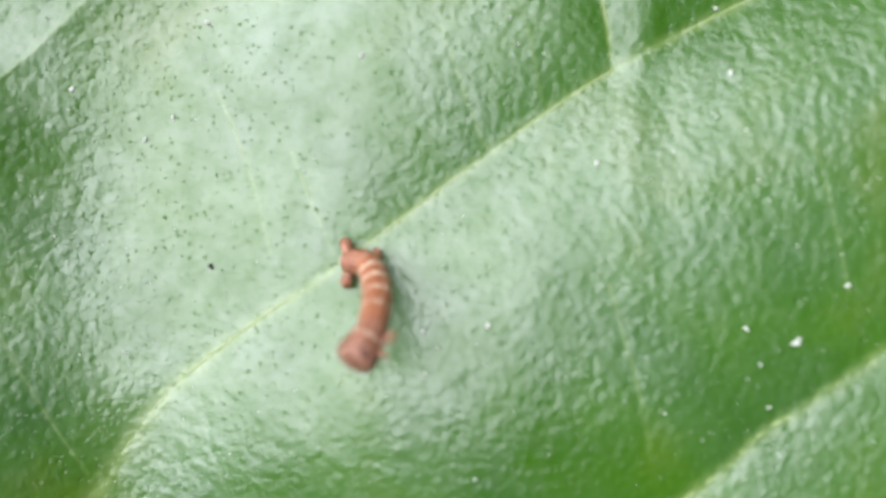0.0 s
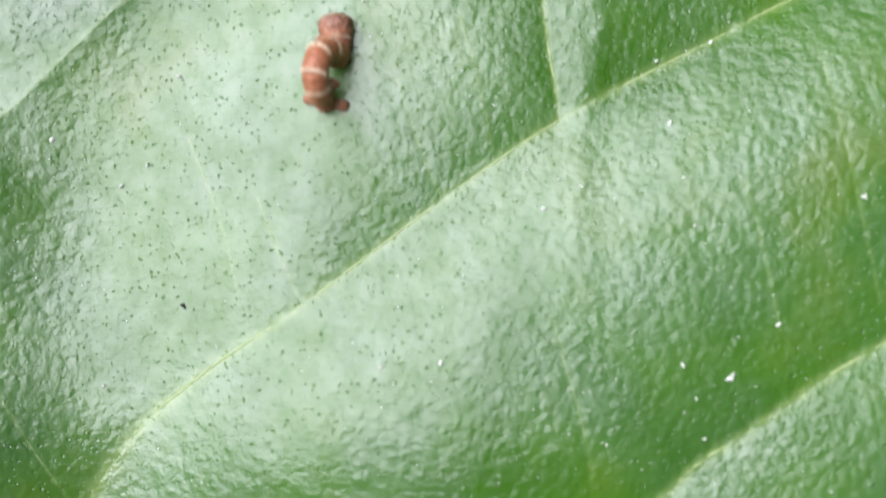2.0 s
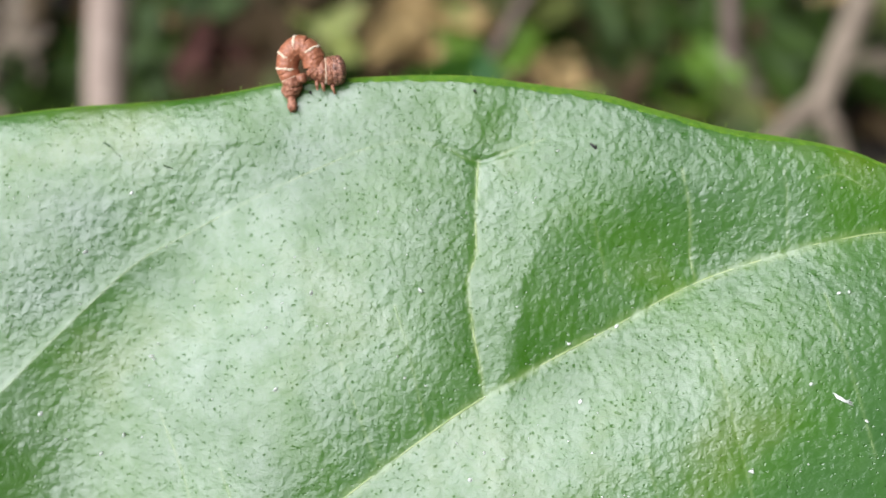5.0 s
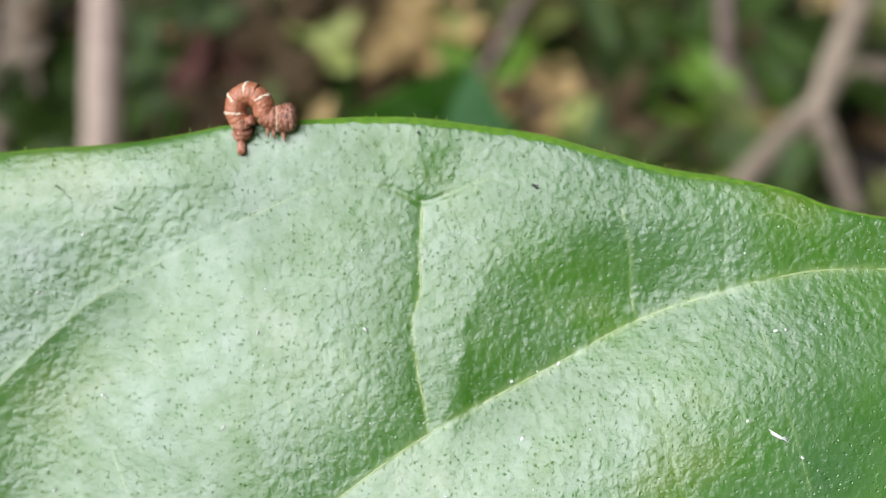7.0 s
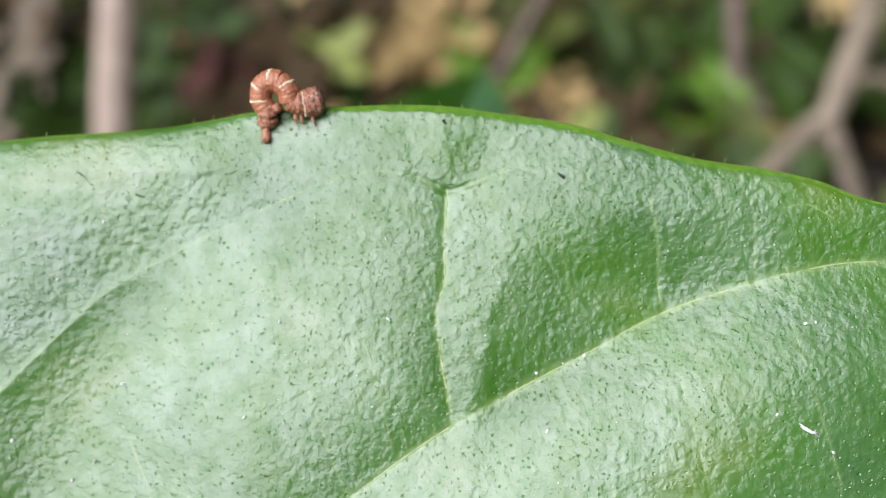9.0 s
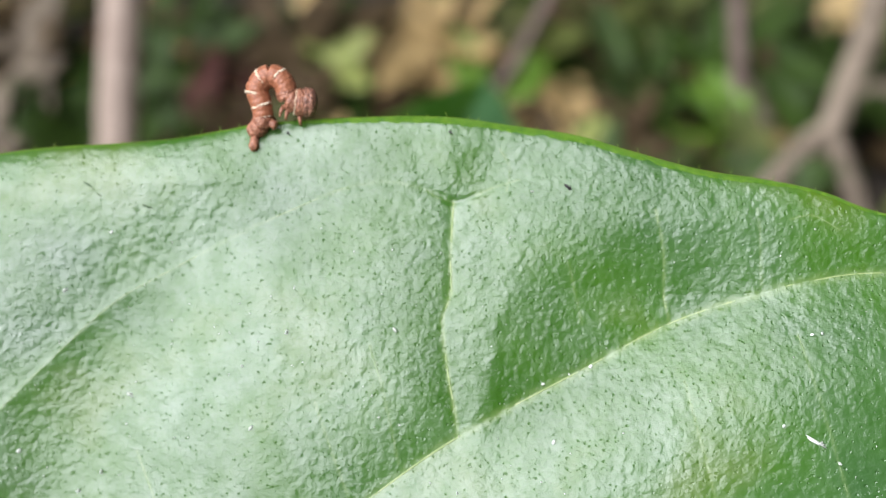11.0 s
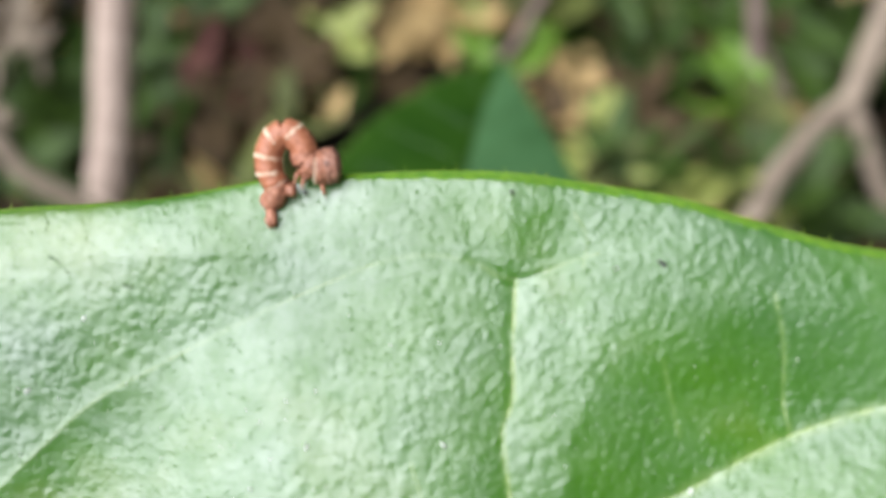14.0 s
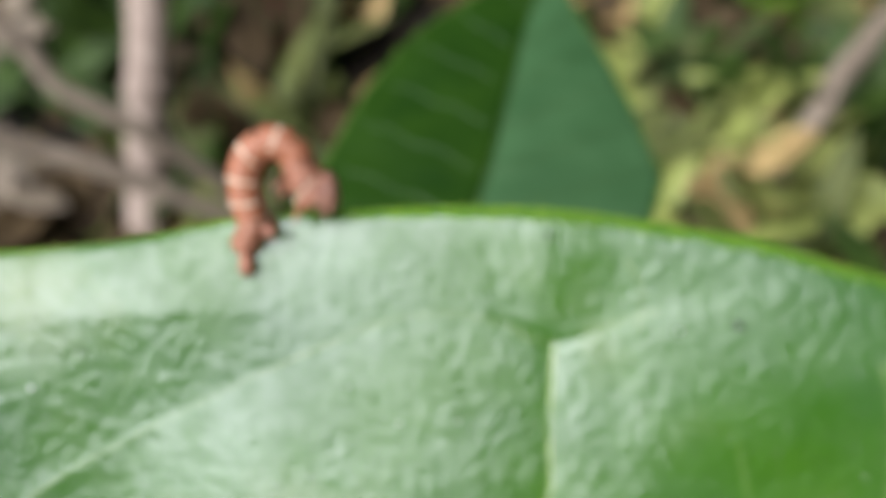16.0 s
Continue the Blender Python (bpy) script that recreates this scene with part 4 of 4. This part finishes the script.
    bend(3.6, [(-1.91, 2.13, 0.09), (-1.98, 2.50, 0.14), (-2.02, 2.93, 0.16), (-1.95, 3.27, 0.22), (-1.77, 3.38, 0.22), (-1.61, 3.38, 0.12)], (0, 0, 1), (-0.2, 1, 0.5))
    bend(4, [(-1.94, 2.15, 0.09), (-1.96, 2.54, 0.14), (-1.97, 2.97, 0.16), (-1.92, 3.25, 0.22), (-1.73, 3.34, 0.24), (-1.47, 3.38, 0.12)], (0, 0, 1), (-0.2, 1, 0.5))
    bend(4.2, [(-2.02, 2.21, 0.09), (-2.00, 2.56, 0.16), (-1.97, 2.92, 0.24), (-1.87, 3.16, 0.30), (-1.69, 3.23, 0.28), (-1.43, 3.29, 0.12)], (0, 0, 1), (-0.2, 1, 0.5))
    bend(4.3, [(-2.22, 2.85, 0.09), (-2.13, 3.02, 0.25), (-2.00, 3.28, 0.35), (-1.85, 3.42, 0.38), (-1.69, 3.31, 0.30), (-1.57, 3.25, 0.20), (-1.41, 3.28, 0.12)], (-1, 0.2, 0.5))
    bend(4.5, [(-1.97, 3.14, 0.06), (-1.92, 3.21, 0.15), (-1.97, 3.35, 0.20), (-1.94, 3.49, 0.24), (-1.79, 3.54, 0.26), (-1.69, 3.43, 0.24), (-1.66, 3.32, 0.20), (-1.54, 3.31, 0.16), (-1.38, 3.31, 0.12)], (-1, 0.2, 0.5))
    bend(5.2, [(-2.04, 3.13, 0.06), (-1.98, 3.22, 0.15), (-2.02, 3.37, 0.20), (-1.98, 3.53, 0.24), (-1.86, 3.59, 0.26), (-1.75, 3.51, 0.24), (-1.73, 3.39, 0.20), (-1.62, 3.36, 0.16), (-1.47, 3.38, 0.12)], (-1, 0.2, 0.5))
    bend(7.5, [(-1.99, 3.12, 0.06), (-1.92, 3.20, 0.15), (-1.99, 3.35, 0.20), (-1.95, 3.50, 0.24), (-1.80, 3.54, 0.26), (-1.69, 3.44, 0.24), (-1.67, 3.32, 0.20), (-1.54, 3.29, 0.16), (-1.38, 3.30, 0.12)], (-1, 0.2, 0.5))
    bend(9, [(-1.98, 3.12, 0.06), (-1.90, 3.20, 0.15), (-1.98, 3.36, 0.20), (-1.94, 3.51, 0.24), (-1.80, 3.54, 0.26), (-1.69, 3.45, 0.24), (-1.66, 3.34, 0.20), (-1.53, 3.32, 0.16), (-1.37, 3.36, 0.12)], (-1, 0.2, 0.5))
    bend(9.5, [(-2.11, 3.15, 0.06), (-1.97, 3.21, 0.14), (-1.90, 3.35, 0.19), (-1.99, 3.48, 0.23), (-1.92, 3.60, 0.26), (-1.78, 3.63, 0.26), (-1.67, 3.52, 0.23), (-1.61, 3.41, 0.18), (-1.42, 3.41, 0.12)], (-1, 0.2, 0.5))
    bend(12, [(-2.19, 3.14, 0.06), (-2.08, 3.26, 0.15), (-2.13, 3.44, 0.20), (-2.10, 3.63, 0.24), (-1.96, 3.73, 0.26), (-1.82, 3.64, 0.24), (-1.79, 3.49, 0.20), (-1.67, 3.44, 0.16), (-1.52, 3.44, 0.12)], (-1, 0.2, 0.5))
    bend(12.5, [(-2.13, 3.08, 0.06), (-2.04, 3.20, 0.15), (-2.09, 3.40, 0.20), (-2.03, 3.59, 0.24), (-1.86, 3.67, 0.26), (-1.71, 3.60, 0.24), (-1.67, 3.45, 0.20), (-1.59, 3.41, 0.16), (-1.46, 3.44, 0.12)], (-1, 0.2, 0.5))
    bend(13, [(-2.12, 3.14, 0.06), (-2.00, 3.24, 0.15), (-2.07, 3.41, 0.20), (-2.05, 3.58, 0.24), (-1.89, 3.68, 0.26), (-1.74, 3.60, 0.24), (-1.71, 3.46, 0.20), (-1.59, 3.41, 0.16), (-1.43, 3.41, 0.12)], (-1, 0.2, 0.5))
    bend(13.5, [(-2.13, 3.12, 0.06), (-2.04, 3.24, 0.15), (-2.10, 3.41, 0.20), (-2.08, 3.58, 0.24), (-1.93, 3.69, 0.26), (-1.78, 3.60, 0.24), (-1.75, 3.47, 0.20), (-1.67, 3.41, 0.16), (-1.55, 3.43, 0.12)], (-1, 0.2, 0.5))
    bend(14, [(-2.12, 3.04, 0.06), (-2.01, 3.16, 0.15), (-2.07, 3.32, 0.20), (-2.05, 3.51, 0.24), (-1.92, 3.62, 0.26), (-1.79, 3.53, 0.24), (-1.76, 3.40, 0.20), (-1.67, 3.35, 0.16), (-1.52, 3.37, 0.12)], (-1, 0.2, 0.5))
    bend(14.5, [(-2.12, 3.06, 0.06), (-2.02, 3.19, 0.15), (-2.09, 3.40, 0.20), (-2.07, 3.60, 0.24), (-1.91, 3.71, 0.26), (-1.75, 3.64, 0.24), (-1.71, 3.49, 0.20), (-1.61, 3.41, 0.16), (-1.47, 3.43, 0.12)], (-1, 0.2, 0.5))
    bend(15, [(-2.15, 3.07, 0.06), (-2.05, 3.20, 0.15), (-2.13, 3.42, 0.20), (-2.11, 3.62, 0.24), (-1.96, 3.76, 0.26), (-1.80, 3.70, 0.24), (-1.73, 3.56, 0.20), (-1.65, 3.47, 0.16), (-1.49, 3.48, 0.12)], (-1, 0.2, 0.5))
    bend(15.5, [(-2.16, 3.06, 0.06), (-2.04, 3.19, 0.15), (-2.09, 3.38, 0.20), (-2.09, 3.58, 0.24), (-1.91, 3.75, 0.26), (-1.74, 3.69, 0.24), (-1.68, 3.56, 0.20), (-1.62, 3.44, 0.16), (-1.46, 3.46, 0.12)], (-1, 0.2, 0.5))
    bend(16, [(-2.15, 3.05, 0.06), (-2.03, 3.20, 0.15), (-2.06, 3.40, 0.20), (-2.04, 3.61, 0.24), (-1.90, 3.75, 0.26), (-1.73, 3.71, 0.24), (-1.68, 3.57, 0.20), (-1.60, 3.43, 0.16), (-1.47, 3.42, 0.12)], (-1, 0.2, 0.5))
    tracks, mid = [[] for _ in pieces], []
    for t, points, back, head_back in keys:
        p = spline(points, 201)
        centre = Vector(p[100]) * CM
        mid.append((t, LEAF @ Matrix.Translation(centre)))
        # carry the back along the curve without twist
        frames, up = [], Vector(back)
        for i in range(201):
            ahead = Vector(p[min(i + 3, 200)] - p[max(i - 3, 0)]).normalized()
            up = (up - ahead * up.dot(ahead)).normalized()
            frames.append((ahead, up.copy()))
        if head_back:
            # the fore body rolls over so that its legs reach the margin
            ahead, up = frames[200]
            want = Vector(head_back)
            want = (want - ahead * want.dot(ahead)).normalized()
            roll = math.atan2(up.cross(want).dot(ahead), up.dot(want))
            frames = [(a, Matrix.Rotation(roll * float(step(i / 200, 0.5, 0.85)), 3, a) @ u) for i, (a, u) in enumerate(frames)]
        for track, (name, a, b, r) in zip(tracks, SEGMENTS):
            i = int(round((a + b) / 2 * 200))
            ahead, up = frames[i]
            side = up.cross(ahead)
            m = Matrix((side, up, ahead)).transposed().to_4x4()
            m.translation = Vector(p[i]) * CM - centre
            track.append((t, m))
    walk(caterpillar, mid)
    for ob, track in zip(pieces, tracks):
        walk(ob, track)


motions()
